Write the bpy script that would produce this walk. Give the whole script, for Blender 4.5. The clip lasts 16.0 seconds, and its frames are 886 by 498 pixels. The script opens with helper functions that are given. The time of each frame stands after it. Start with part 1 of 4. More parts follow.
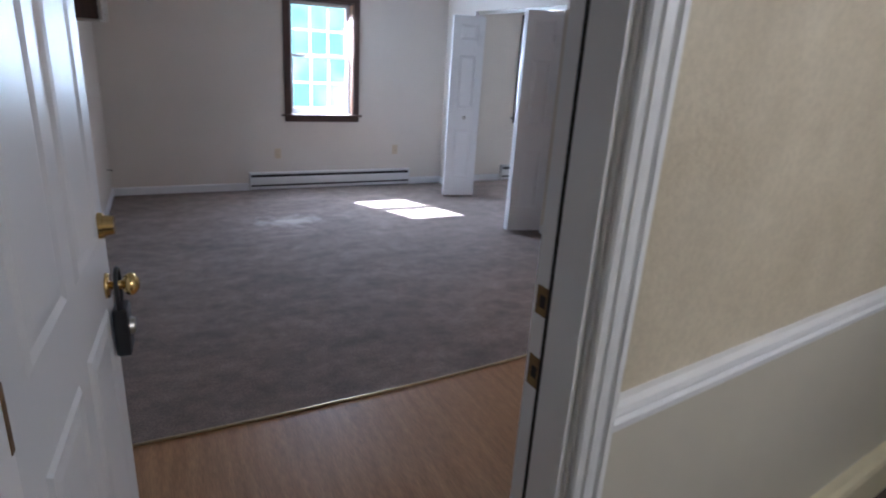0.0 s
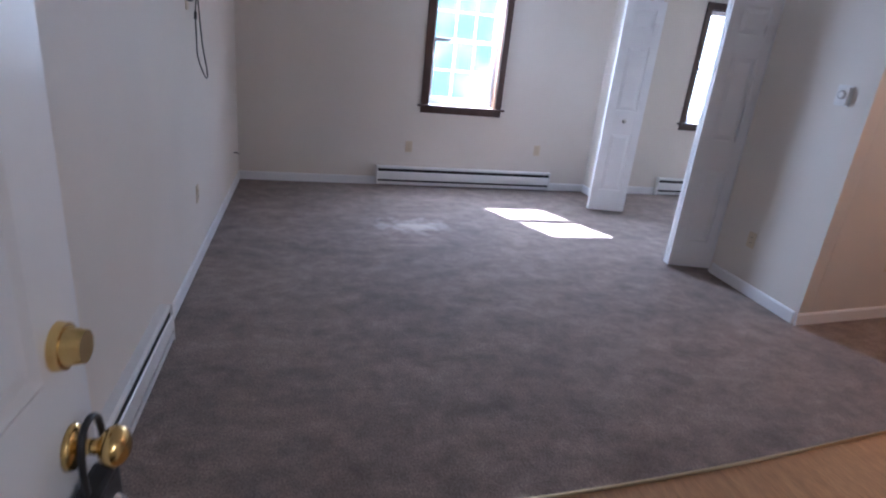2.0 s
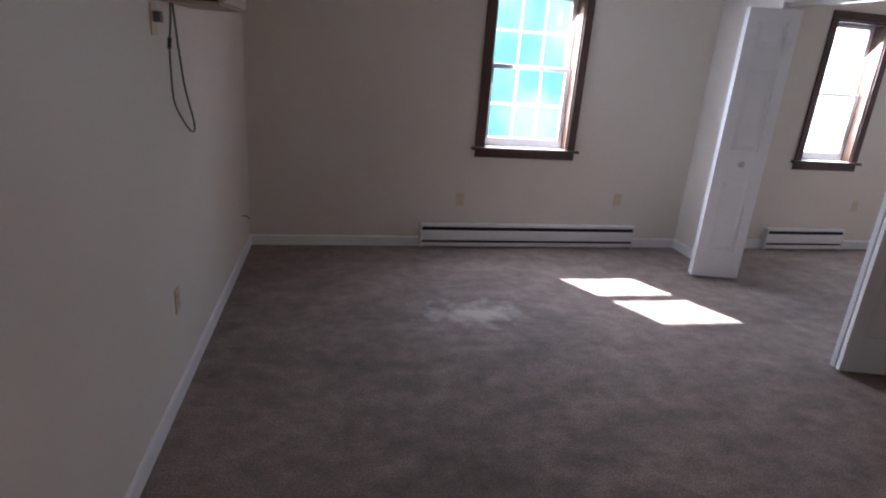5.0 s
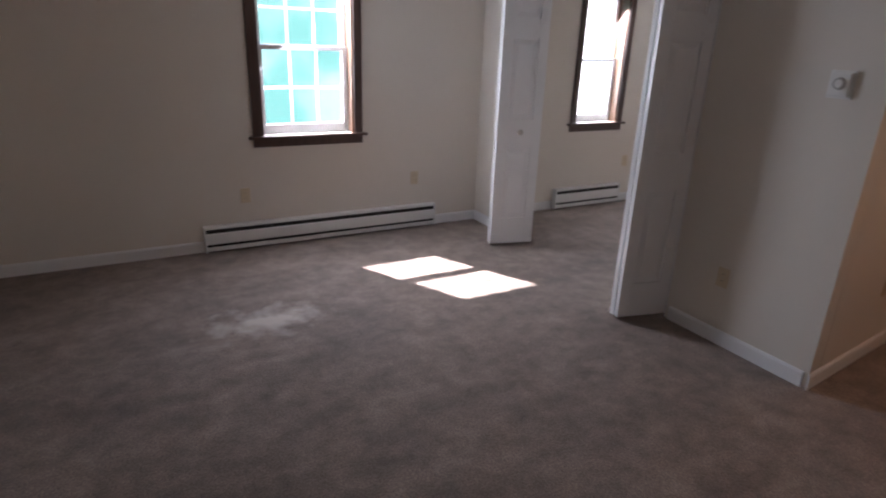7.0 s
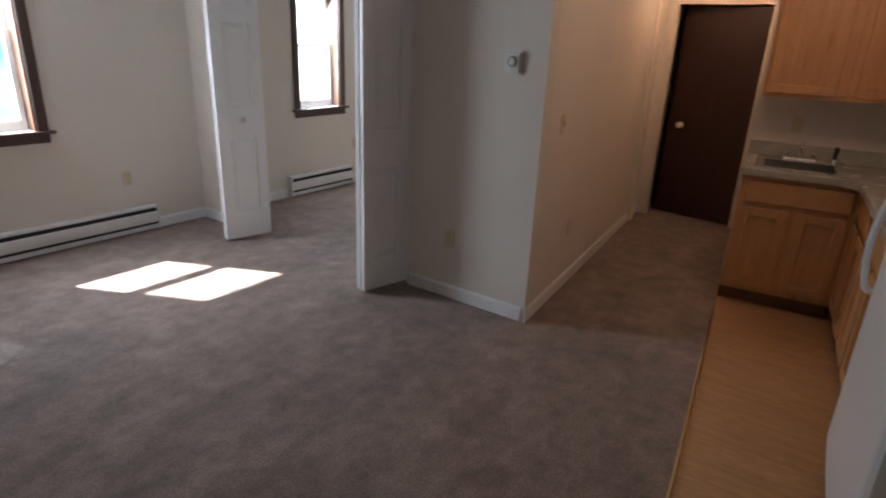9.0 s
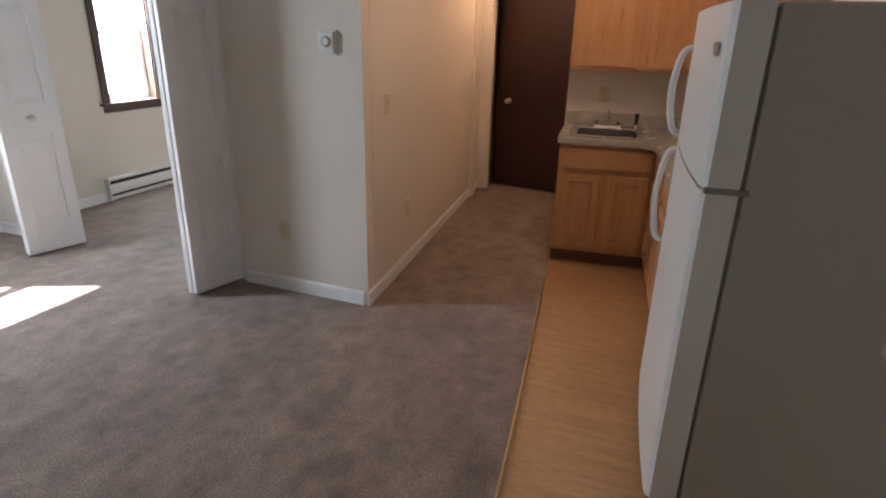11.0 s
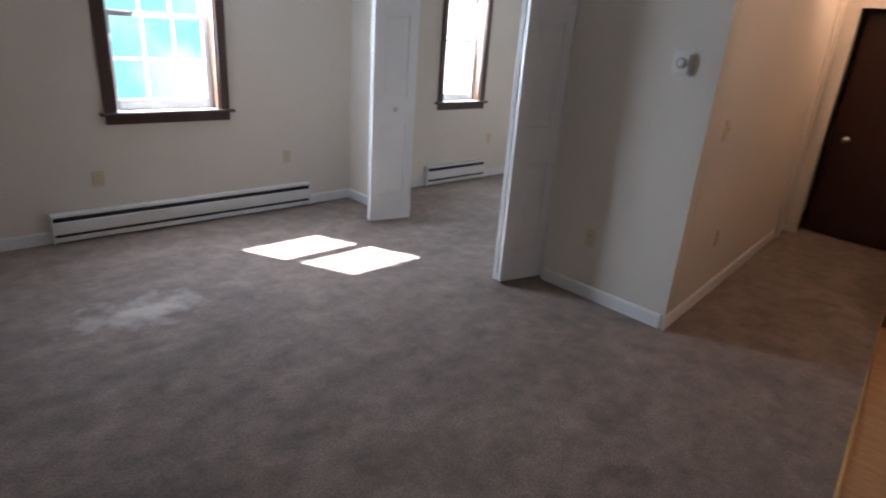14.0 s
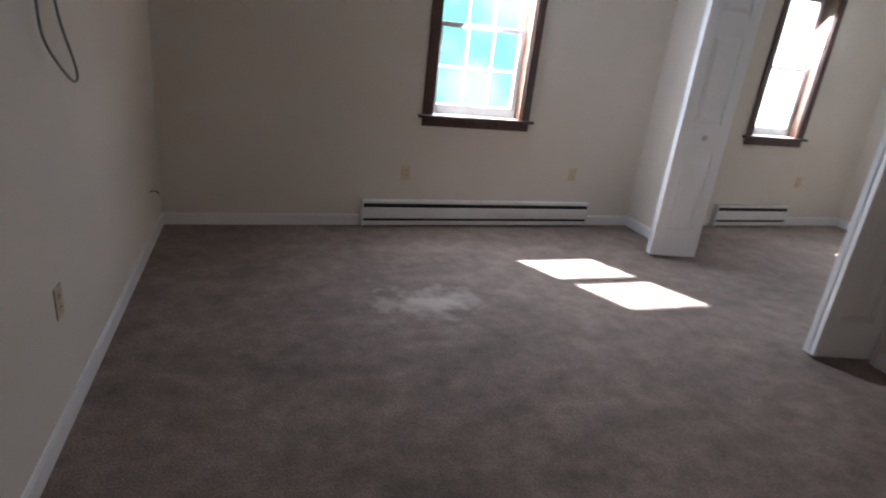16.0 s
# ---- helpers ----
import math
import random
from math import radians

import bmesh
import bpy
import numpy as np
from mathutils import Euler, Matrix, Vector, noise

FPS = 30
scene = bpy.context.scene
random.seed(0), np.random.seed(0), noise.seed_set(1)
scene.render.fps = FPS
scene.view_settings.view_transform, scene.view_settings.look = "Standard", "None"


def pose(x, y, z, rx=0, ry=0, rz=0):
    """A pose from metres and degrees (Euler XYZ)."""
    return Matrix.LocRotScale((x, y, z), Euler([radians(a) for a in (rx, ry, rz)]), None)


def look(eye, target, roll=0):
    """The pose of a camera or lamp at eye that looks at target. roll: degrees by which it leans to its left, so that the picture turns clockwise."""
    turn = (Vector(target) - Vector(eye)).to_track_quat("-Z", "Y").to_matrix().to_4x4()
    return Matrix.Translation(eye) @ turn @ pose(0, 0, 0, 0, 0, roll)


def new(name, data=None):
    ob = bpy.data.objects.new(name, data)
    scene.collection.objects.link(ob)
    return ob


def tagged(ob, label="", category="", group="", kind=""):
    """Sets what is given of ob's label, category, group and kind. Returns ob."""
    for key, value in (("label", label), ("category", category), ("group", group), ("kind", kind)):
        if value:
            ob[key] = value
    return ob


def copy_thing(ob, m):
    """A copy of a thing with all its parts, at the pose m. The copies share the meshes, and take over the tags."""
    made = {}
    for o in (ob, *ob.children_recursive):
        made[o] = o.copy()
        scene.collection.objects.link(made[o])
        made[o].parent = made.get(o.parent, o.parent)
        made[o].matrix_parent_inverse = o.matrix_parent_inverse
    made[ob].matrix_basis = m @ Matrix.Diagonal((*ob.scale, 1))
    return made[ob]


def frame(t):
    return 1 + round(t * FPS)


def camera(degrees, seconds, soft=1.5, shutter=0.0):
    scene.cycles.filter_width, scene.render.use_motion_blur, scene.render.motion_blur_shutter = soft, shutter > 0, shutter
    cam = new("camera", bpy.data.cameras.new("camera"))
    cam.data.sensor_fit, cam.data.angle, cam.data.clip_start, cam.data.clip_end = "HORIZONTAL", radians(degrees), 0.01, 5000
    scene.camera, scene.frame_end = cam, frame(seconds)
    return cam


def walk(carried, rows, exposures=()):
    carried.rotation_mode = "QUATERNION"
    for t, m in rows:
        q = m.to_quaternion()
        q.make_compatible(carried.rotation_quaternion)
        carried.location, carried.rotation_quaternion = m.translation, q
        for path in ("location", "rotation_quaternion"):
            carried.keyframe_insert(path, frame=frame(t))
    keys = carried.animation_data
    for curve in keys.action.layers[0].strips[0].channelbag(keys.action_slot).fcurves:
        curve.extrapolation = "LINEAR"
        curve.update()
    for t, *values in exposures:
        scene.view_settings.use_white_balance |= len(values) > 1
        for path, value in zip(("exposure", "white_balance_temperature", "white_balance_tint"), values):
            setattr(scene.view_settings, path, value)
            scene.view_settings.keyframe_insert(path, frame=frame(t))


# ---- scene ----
cam = camera(75.0, 16.0, soft=2.0, shutter=0.4)
PATH = [
    (0, (0.446, -6.918, 1.645), (1.311, -5.231, 1.007), 3.7),
    (0.5, (0.504, -6.752, 1.641), (1.172, -4.999, 0.947), 4.0),
    (1, (0.549, -6.526, 1.627), (1.034, -4.726, 0.902), 5.1),
    (1.5, (0.57, -6.315, 1.619), (1.098, -4.521, 0.909), 5.8),
    (2, (0.605, -6.084, 1.625), (1.089, -4.277, 0.919), 6.0),
    (2.5, (0.664, -5.782, 1.598), (1.06, -3.921, 0.979), 5.0),
    (3, (0.708, -5.479, 1.589), (1.001, -3.609, 0.941), 5.6),
    (3.2, (0.712, -5.373, 1.584), (1.015, -3.484, 1.001), 4.7),
    (5.3, (0.597, -4.609, 1.602), (1.046, -2.776, 0.938), 4.3),
    (5.5, (0.635, -4.559, 1.599), (1.136, -2.745, 0.92), 4.0),
    (6, (0.792, -4.56, 1.599), (1.422, -2.786, 0.923), 3.6),
    (6.5, (0.908, -4.568, 1.594), (1.666, -2.84, 0.931), 3.0),
    (7, (0.964, -4.597, 1.607), (1.882, -2.952, 0.934), 2.1),
    (7.5, (0.929, -4.601, 1.616), (2.043, -3.086, 0.937), 2.4),
    (8, (0.886, -4.583, 1.59), (2.199, -3.232, 0.918), 2.7),
    (8.5, (0.891, -4.62, 1.585), (2.338, -3.412, 0.915), 2.9),
    (9, (0.984, -4.67, 1.578), (2.525, -3.589, 0.904), 2.4),
    (9.5, (1.06, -4.725, 1.561), (2.682, -3.772, 0.884), 1.8),
    (10, (1.101, -4.77, 1.557), (2.779, -3.922, 0.874), 1.4),
    (10.2, (1.104, -4.783, 1.558), (2.8, -3.98, 0.867), 1.1),
    (11.2, (1.084, -4.811, 1.550), (2.834, -4.147, 0.848), 1.4),
    (12.3, (1.064, -4.839, 1.541), (2.789, -4.121, 0.829), 1.7),
    (12.5, (1.052, -4.796, 1.538), (2.742, -3.997, 0.827), 1.9),
    (13, (0.967, -4.712, 1.529), (2.545, -3.7, 0.832), 2.6),
    (13.5, (0.842, -4.604, 1.542), (2.297, -3.422, 0.845), 3.5),
    (14, (0.763, -4.553, 1.553), (2.068, -3.208, 0.855), 4.2),
    (14.5, (0.797, -4.571, 1.587), (1.911, -3.07, 0.875), 3.8),
    (15, (0.792, -4.549, 1.582), (1.689, -2.913, 0.864), 4.4),
    (15.5, (0.674, -4.469, 1.552), (1.405, -2.747, 0.844), 4.4),
    (16, (0.58, -4.253, 1.477), (1.216, -2.491, 0.775), 6.5),
]
EXPOSURES = [
    (0.0, 3.43, 5170, 15), (1.5, 3.7, 5020, 19), (2.4, 3.72, 5230, 20), (3.0, 3.35, 5300, 20), (5.5, 2.8, 5900, 22), (8.0, 2.75, 6200, 19),
    (9.3, 3.05, 6200, 15), (10.0, 3.3, 6200, 14), (12.5, 4.08, 5900, 12), (14.0, 3.12, 5800, 13), (15.0, 3.05, 5950, 16), (16.0, 2.9, 6050, 16),
]
walk(cam, [(t, look(eye, target, roll)) for t, eye, target, roll in PATH], EXPOSURES)

# ---------------------------------------------------------------- light
SUN_WAY = Vector((0.415, -0.845, -1.0)).normalized()   # the way the sunlight travels
world = bpy.data.worlds.new("world")
scene.world = world
world.use_nodes = True
wn = world.node_tree
sky = wn.nodes.new("ShaderNodeTexSky")
sky.sky_type = "NISHITA"
sky.sun_disc = False
sky.sun_elevation = math.asin(-SUN_WAY.z)
sky.sun_rotation = math.atan2(-SUN_WAY.x, -SUN_WAY.y)
wn.links.new(sky.outputs[0], wn.nodes["Background"].inputs[0])
wn.nodes["Background"].inputs[1].default_value = 0.12

sun_data = bpy.data.lights.new("sun", "SUN")
sun_data.energy, sun_data.angle, sun_data.color = 5.0, radians(0.8), (1.0, 0.97, 0.93)
sun = new("sun", sun_data)
sun.matrix_world = Matrix.Translation((0, 5, 12)) @ SUN_WAY.to_track_quat("-Z", "Y").to_matrix().to_4x4()


def window_light(name, x0, x1, z0, z1, y, power):
    """Sky light that enters by a window opening."""
    data = bpy.data.lights.new(name, "AREA")
    data.shape, data.size, data.size_y, data.energy = "RECTANGLE", x1 - x0, z1 - z0, power
    data.color = (0.86, 0.93, 1.0)
    ob = new(name, data)
    ob.matrix_world = look(((x0 + x1) / 2, y, (z0 + z1) / 2), ((x0 + x1) / 2 + 0.8, y - 1, (z0 + z1) / 2 - 0.9))
    return ob


window_light("sky_light_living", 1.90, 2.60, 0.90, 2.08, 0.24, 8)
window_light("sky_light_bedroom", 5.02, 5.53, 0.90, 2.08, 0.24, 6.5)


def lamp_light(name, place, power, colour, radius):
    data = bpy.data.lights.new(name, "POINT")
    data.energy, data.color, data.shadow_soft_size = power, colour, radius
    ob = new(name, data)
    ob.location = place
    return ob


# The kitchen and hall stand at a slight angle to the living room.
KA = radians(6.0)
KM = Matrix.Translation((3.86, -3.27, 0)) @ Matrix.Rotation(KA, 4, "Z")


def kp(u, v, z=0.0):
    return KM @ Vector((u, v, z))


lamp_light("hall_lamp_light", kp(2.35, -0.42, 2.24), 1.18, (1.0, 0.60, 0.36), 0.09)
lamp_light("kitchen_lamp_light", kp(0.40, -1.25, 2.26), 1.35, (1.0, 0.69, 0.48), 0.12)
# fill light, added to brighten the corridor wall from an unseen spot
lamp_light("corridor_fill_light", (2.1, -7.7, 2.18), 4.0, (1.0, 0.93, 0.82), 0.2)


# ---------------------------------------------------------------- materials
def material(name, colour, rough=0.6, metal=0.0, dark=None, scale=8.0, mix=0.5, bump=0.0, bump_scale=60.0,
             stretch=(1, 1, 1), per_object=0.0, fine=None, coat=0.0, detail=4.0, grain=0.5):
    """A surface with colour variation at a large and a fine scale, and a fine relief."""
    m = bpy.data.materials.new(name)
    m.use_nodes = True
    n, l = m.node_tree.nodes, m.node_tree.links
    b = n["Principled BSDF"]
    b.inputs["Roughness"].default_value, b.inputs["Metallic"].default_value = rough, metal
    if coat:
        b.inputs["Coat Weight"].default_value, b.inputs["Coat Roughness"].default_value = coat, 0.2
    tc = n.new("ShaderNodeTexCoord")
    mp = n.new("ShaderNodeMapping")
    mp.inputs["Scale"].default_value = stretch
    l.new(tc.outputs["Object"], mp.inputs["Vector"])
    big = n.new("ShaderNodeTexNoise")
    big.inputs["Scale"].default_value, big.inputs["Detail"].default_value = scale, detail
    big.inputs["Roughness"].default_value = grain
    l.new(mp.outputs[0], big.inputs["Vector"])
    ramp = n.new("ShaderNodeValToRGB")
    ramp.color_ramp.elements[0].position, ramp.color_ramp.elements[1].position = 0.5 - mix / 2, 0.5 + mix / 2
    d = dark or tuple(c * 0.85 for c in colour)
    ramp.color_ramp.elements[0].color, ramp.color_ramp.elements[1].color = (*d, 1), (*colour, 1)
    l.new(big.outputs["Fac"], ramp.inputs["Fac"])
    out = ramp.outputs["Color"]
    small = n.new("ShaderNodeTexNoise")
    small.inputs["Scale"].default_value, small.inputs["Detail"].default_value = bump_scale, 3.0
    l.new(mp.outputs[0], small.inputs["Vector"])
    if fine:
        mul = n.new("ShaderNodeMix")
        mul.data_type, mul.blend_type = "RGBA", "MULTIPLY"
        mul.inputs["Factor"].default_value = 1.0
        r2 = n.new("ShaderNodeValToRGB")
        r2.color_ramp.elements[0].position, r2.color_ramp.elements[1].position = 0.35, 0.65
        r2.color_ramp.elements[0].color, r2.color_ramp.elements[1].color = (fine, fine, fine, 1), (1, 1, 1, 1)
        l.new(small.outputs["Fac"], r2.inputs["Fac"])
        l.new(out, mul.inputs["A"])
        l.new(r2.outputs["Color"], mul.inputs["B"])
        out = mul.outputs["Result"]
    if per_object:
        info = n.new("ShaderNodeObjectInfo")
        hsv = n.new("ShaderNodeHueSaturation")
        mr = n.new("ShaderNodeMapRange")
        mr.inputs["To Min"].default_value, mr.inputs["To Max"].default_value = 1 - per_object, 1 + per_object
        l.new(info.outputs["Random"], mr.inputs["Value"])
        l.new(mr.outputs[0], hsv.inputs["Value"])
        l.new(out, hsv.inputs["Color"])
        out = hsv.outputs["Color"]
    l.new(out, b.inputs["Base Color"])
    rr = n.new("ShaderNodeMapRange")
    rr.inputs["To Min"].default_value, rr.inputs["To Max"].default_value = max(rough - 0.08, 0.02), min(rough + 0.08, 1)
    l.new(big.outputs["Fac"], rr.inputs["Value"])
    l.new(rr.outputs[0], b.inputs["Roughness"])
    if bump:
        bp = n.new("ShaderNodeBump")
        bp.inputs["Strength"].default_value, bp.inputs["Distance"].default_value = min(bump, 1.0), 0.004
        l.new(small.outputs["Fac"], bp.inputs["Height"])
        l.new(bp.outputs[0], b.inputs["Normal"])
    return m


def glass_material():
    m = bpy.data.materials.new("window_glass")
    m.use_nodes = True
    n, l = m.node_tree.nodes, m.node_tree.links
    n.remove(n["Principled BSDF"])
    clear, shine, mix, face, power, fres = (n.new("ShaderNodeBsdfTransparent"), n.new("ShaderNodeBsdfGlossy"), n.new("ShaderNodeMixShader"),
                                            n.new("ShaderNodeLayerWeight"), n.new("ShaderNodeMath"), n.new("ShaderNodeMapRange"))
    clear.inputs[0].default_value = (0.96, 0.98, 0.97, 1)
    shine.inputs["Roughness"].default_value = 0.02
    power.operation = "POWER"
    power.inputs[1].default_value = 5.0
    fres.inputs["To Min"].default_value = 0.04
    l.new(face.outputs["Facing"], power.inputs[0])
    l.new(power.outputs[0], fres.inputs["Value"])
    l.new(fres.outputs[0], mix.inputs[0])
    l.new(clear.outputs[0], mix.inputs[1])
    l.new(shine.outputs[0], mix.inputs[2])
    l.new(mix.outputs[0], n["Material Output"].inputs[0])
    return m


PAINT = material("wall_paint", (0.73, 0.68, 0.61), 0.62, dark=(0.69, 0.64, 0.57), scale=1.6, mix=0.4, bump=0.12, bump_scale=140)
CEIL = material("ceiling_paint", (0.80, 0.79, 0.76), 0.9, scale=3, bump=0.3, bump_scale=120)
WHITE = material("white_trim_paint", (0.82, 0.82, 0.82), 0.35, dark=(0.76, 0.76, 0.77), scale=5, bump=0.05, bump_scale=50)
DOORWHITE = material("white_door_paint", (0.84, 0.84, 0.84), 0.30, dark=(0.79, 0.79, 0.80), scale=2.5, bump=0.05, bump_scale=30)
ENTRYPAINT = material("pale_grey_door_enamel", (0.69, 0.70, 0.71), 0.34, dark=(0.65, 0.66, 0.67), scale=2.5, bump=0.06, bump_scale=30)
CARPET = material("taupe_carpet", (0.375, 0.290, 0.239), 0.95, dark=(0.198, 0.148, 0.121), scale=8.0, mix=0.36, bump=0.7,
                  bump_scale=115, fine=0.55, detail=15, grain=0.70)


def brushed_tracks(m, scale, stretch, turn, low, high):
    """Broad streaks where the pile has been brushed or trodden one way and the other."""
    n, l = m.node_tree.nodes, m.node_tree.links
    b = n["Principled BSDF"]
    was = b.inputs["Base Color"].links[0].from_socket
    tc, mp, ns, mr, mx = (n.new("ShaderNodeTexCoord"), n.new("ShaderNodeMapping"), n.new("ShaderNodeTexNoise"), n.new("ShaderNodeMapRange"),
                          n.new("ShaderNodeMix"))
    mp.inputs["Scale"].default_value = stretch
    mp.inputs["Rotation"].default_value = (0, 0, radians(turn))
    l.new(tc.outputs["Object"], mp.inputs["Vector"])
    l.new(mp.outputs[0], ns.inputs["Vector"])
    ns.inputs["Scale"].default_value, ns.inputs["Detail"].default_value, ns.inputs["Distortion"].default_value = scale, 5.0, 0.6
    mr.inputs["From Min"].default_value, mr.inputs["From Max"].default_value = 0.34, 0.66
    mr.inputs["To Min"].default_value, mr.inputs["To Max"].default_value = low, high
    l.new(ns.outputs["Fac"], mr.inputs["Value"])
    mx.data_type, mx.blend_type = "RGBA", "MULTIPLY"
    mx.inputs["Factor"].default_value = 1.0
    l.new(was, mx.inputs["A"])
    l.new(mr.outputs[0], mx.inputs["B"])
    l.new(mx.outputs["Result"], b.inputs["Base Color"])


brushed_tracks(CARPET, 1.5, (1.0, 1.9, 1.0), 24, 0.84, 1.14)
brushed_tracks(CARPET, 3.6, (1.0, 1.7, 1.0), -38, 0.88, 1.11)
CARPET.node_tree.nodes["Principled BSDF"].inputs["Sheen Weight"].default_value = 0.15
CARPET.node_tree.nodes["Principled BSDF"].inputs["Sheen Roughness"].default_value = 0.5


def reflected_light_patch(m, centre, reach, colour):
    """A paler spot of ragged outline: faint reflected light painted into the pile."""
    n, l = m.node_tree.nodes, m.node_tree.links
    b = n["Principled BSDF"]
    was = b.inputs["Base Color"].links[0].from_socket
    tc, mp, ln, ns = (n.new("ShaderNodeTexCoord"), n.new("ShaderNodeMapping"), n.new("ShaderNodeVectorMath"), n.new("ShaderNodeTexNoise"))
    mp.inputs["Location"].default_value = (-centre[0] / reach[0], -centre[1] / reach[1], 0)
    mp.inputs["Scale"].default_value = (1 / reach[0], 1 / reach[1], 1)
    ln.operation = "LENGTH"
    l.new(tc.outputs["Object"], mp.inputs["Vector"])
    l.new(mp.outputs[0], ln.inputs[0])
    ns.inputs["Scale"].default_value, ns.inputs["Detail"].default_value = 9.0, 6.0
    l.new(tc.outputs["Object"], ns.inputs["Vector"])
    add = n.new("ShaderNodeMath")
    add.operation = "MULTIPLY_ADD"
    add.inputs[1].default_value = 2.2
    l.new(ns.outputs["Fac"], add.inputs[0])
    l.new(ln.outputs["Value"], add.inputs[2])
    mr = n.new("ShaderNodeMapRange")
    mr.inputs["From Min"].default_value, mr.inputs["From Max"].default_value = 2.0, 1.15
    l.new(add.outputs[0], mr.inputs["Value"])
    mx = n.new("ShaderNodeMix")
    mx.data_type = "RGBA"
    l.new(mr.outputs[0], mx.inputs["Factor"])
    l.new(was, mx.inputs["A"])
    mx.inputs["B"].default_value = (*colour, 1)
    l.new(mx.outputs["Result"], b.inputs["Base Color"])


# reflected daylight on the floor, put into the carpet colour
reflected_light_patch(CARPET, (1.58, -1.38), (0.44, 0.24), (0.50, 0.43, 0.38))
HALLCARPET = material("dark_corridor_carpet", (0.10, 0.07, 0.06), 0.95, dark=(0.06, 0.045, 0.04), scale=20, bump=0.8, bump_scale=260, fine=0.6)
VINYL = material("wood_look_vinyl", (0.60, 0.355, 0.175), 0.38, dark=(0.42, 0.235, 0.11), scale=3.2, mix=0.5, bump=0.15,
                 bump_scale=26, stretch=(9, 0.7, 1), fine=0.72, detail=6)
OLDBRASS = material("tarnished_brass", (0.34, 0.22, 0.10), 0.45, 1.0, dark=(0.14, 0.09, 0.05), scale=30)
BRASS = material("polished_brass", (0.78, 0.56, 0.22), 0.2, 1.0, scale=20)
STRIP = material("brass_strip", (0.62, 0.50, 0.30), 0.35, 1.0, scale=30)
CHROME = material("brushed_steel", (0.82, 0.82, 0.81), 0.20, 1.0, scale=30)
NICKEL = material("satin_nickel", (0.62, 0.60, 0.56), 0.3, 1.0, scale=30)
BLACK = material("black_plastic", (0.02, 0.02, 0.022), 0.4, scale=20)
# near-black: weatherstrip and slab, plus shade painted into slots and holes
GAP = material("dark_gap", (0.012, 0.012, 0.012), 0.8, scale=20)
DARKWOOD = material("dark_stained_window_wood", (0.085, 0.045, 0.032), 0.32, dark=(0.045, 0.024, 0.018), scale=6, bump=0.15,
                    bump_scale=40, stretch=(6, 6, 0.6))
# right jambs only: the casing wood made paler to paint in the sun on it
SUNLITWOOD = material("sunlit_window_jamb_wood", (0.30, 0.17, 0.10), 0.4, dark=(0.12, 0.06, 0.04), scale=5, mix=0.3, bump=0.15,
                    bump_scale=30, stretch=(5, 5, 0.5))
VINYLSASH = material("white_sash", (0.78, 0.79, 0.80), 0.3, scale=6)
DARKDOOR = material("dark_brown_door", (0.040, 0.0135, 0.0105), 0.40, dark=(0.026, 0.009, 0.0075), scale=2.2, mix=0.5, bump=0.1,
                    bump_scale=20, stretch=(8, 8, 0.5))
OAK = material("honey_oak", (0.60, 0.325, 0.145), 0.30, dark=(0.47, 0.235, 0.095), scale=3.4, mix=0.55, bump=0.12, bump_scale=34,
               stretch=(7, 7, 0.55), fine=0.86, coat=0.15)
OAKH = material("honey_oak_rail", (0.57, 0.305, 0.135), 0.30, dark=(0.47, 0.25, 0.10), scale=3.4, mix=0.55, bump=0.12, bump_scale=34,
                stretch=(7, 0.55, 7), fine=0.86, coat=0.15)
TOEKICK = material("dark_toe_kick", (0.16, 0.075, 0.04), 0.5, scale=6)
LAMINATE = material("grey_green_laminate", (0.47, 0.45, 0.385), 0.25, dark=(0.36, 0.345, 0.295), scale=14, mix=0.5, fine=0.86, bump_scale=160, detail=6)
ENAMEL = material("white_fridge_enamel", (0.70, 0.695, 0.68), 0.36, dark=(0.68, 0.675, 0.66), scale=1.2, mix=0.9, bump=0.15, bump_scale=240)
# textured side finish, its grey darkened to paint in the unlit side's shade
SHADEDSIDE = material("textured_shaded_fridge_side", (0.43, 0.405, 0.355), 0.5, dark=(0.40, 0.375, 0.33), scale=3, bump=0.3, bump_scale=300)
GASKET = material("grey_gasket", (0.24, 0.23, 0.215), 0.6, scale=20)
IVORY = material("ivory_plastic", (0.66, 0.56, 0.40), 0.4, dark=(0.62, 0.52, 0.37), scale=20)
DIALGREY = material("pale_grey_plastic", (0.42, 0.41, 0.39), 0.4, scale=20)
PLASTICWHITE = material("white_plastic", (0.80, 0.79, 0.76), 0.4, scale=20)
HEATER = material("heater_enamel", (0.78, 0.78, 0.77), 0.36, dark=(0.70, 0.70, 0.69), scale=4, bump=0.04)
CORDGREY = material("grey_cable", (0.16, 0.16, 0.15), 0.5, scale=30)
WALLPAPER = material("mottled_beige_wallpaper", (0.62, 0.555, 0.42), 0.7, dark=(0.50, 0.435, 0.315), scale=5, mix=0.5, bump=0.5,
                     bump_scale=70, fine=0.90, detail=7)
WAINSCOT = material("cream_wainscot", (0.60, 0.565, 0.475), 0.45, dark=(0.56, 0.525, 0.44), scale=4, bump=0.1, bump_scale=90)
CREAM = material("cream_enamel", (0.74, 0.67, 0.47), 0.4, scale=4)
ACSHELL = material("beige_plastic_shell", (0.50, 0.42, 0.33), 0.5, scale=8)
GRASS = material("grass", (0.07, 0.11, 0.03), 0.9, dark=(0.04, 0.07, 0.02), scale=2, bump=0.6, bump_scale=20)
GLASS = glass_material()


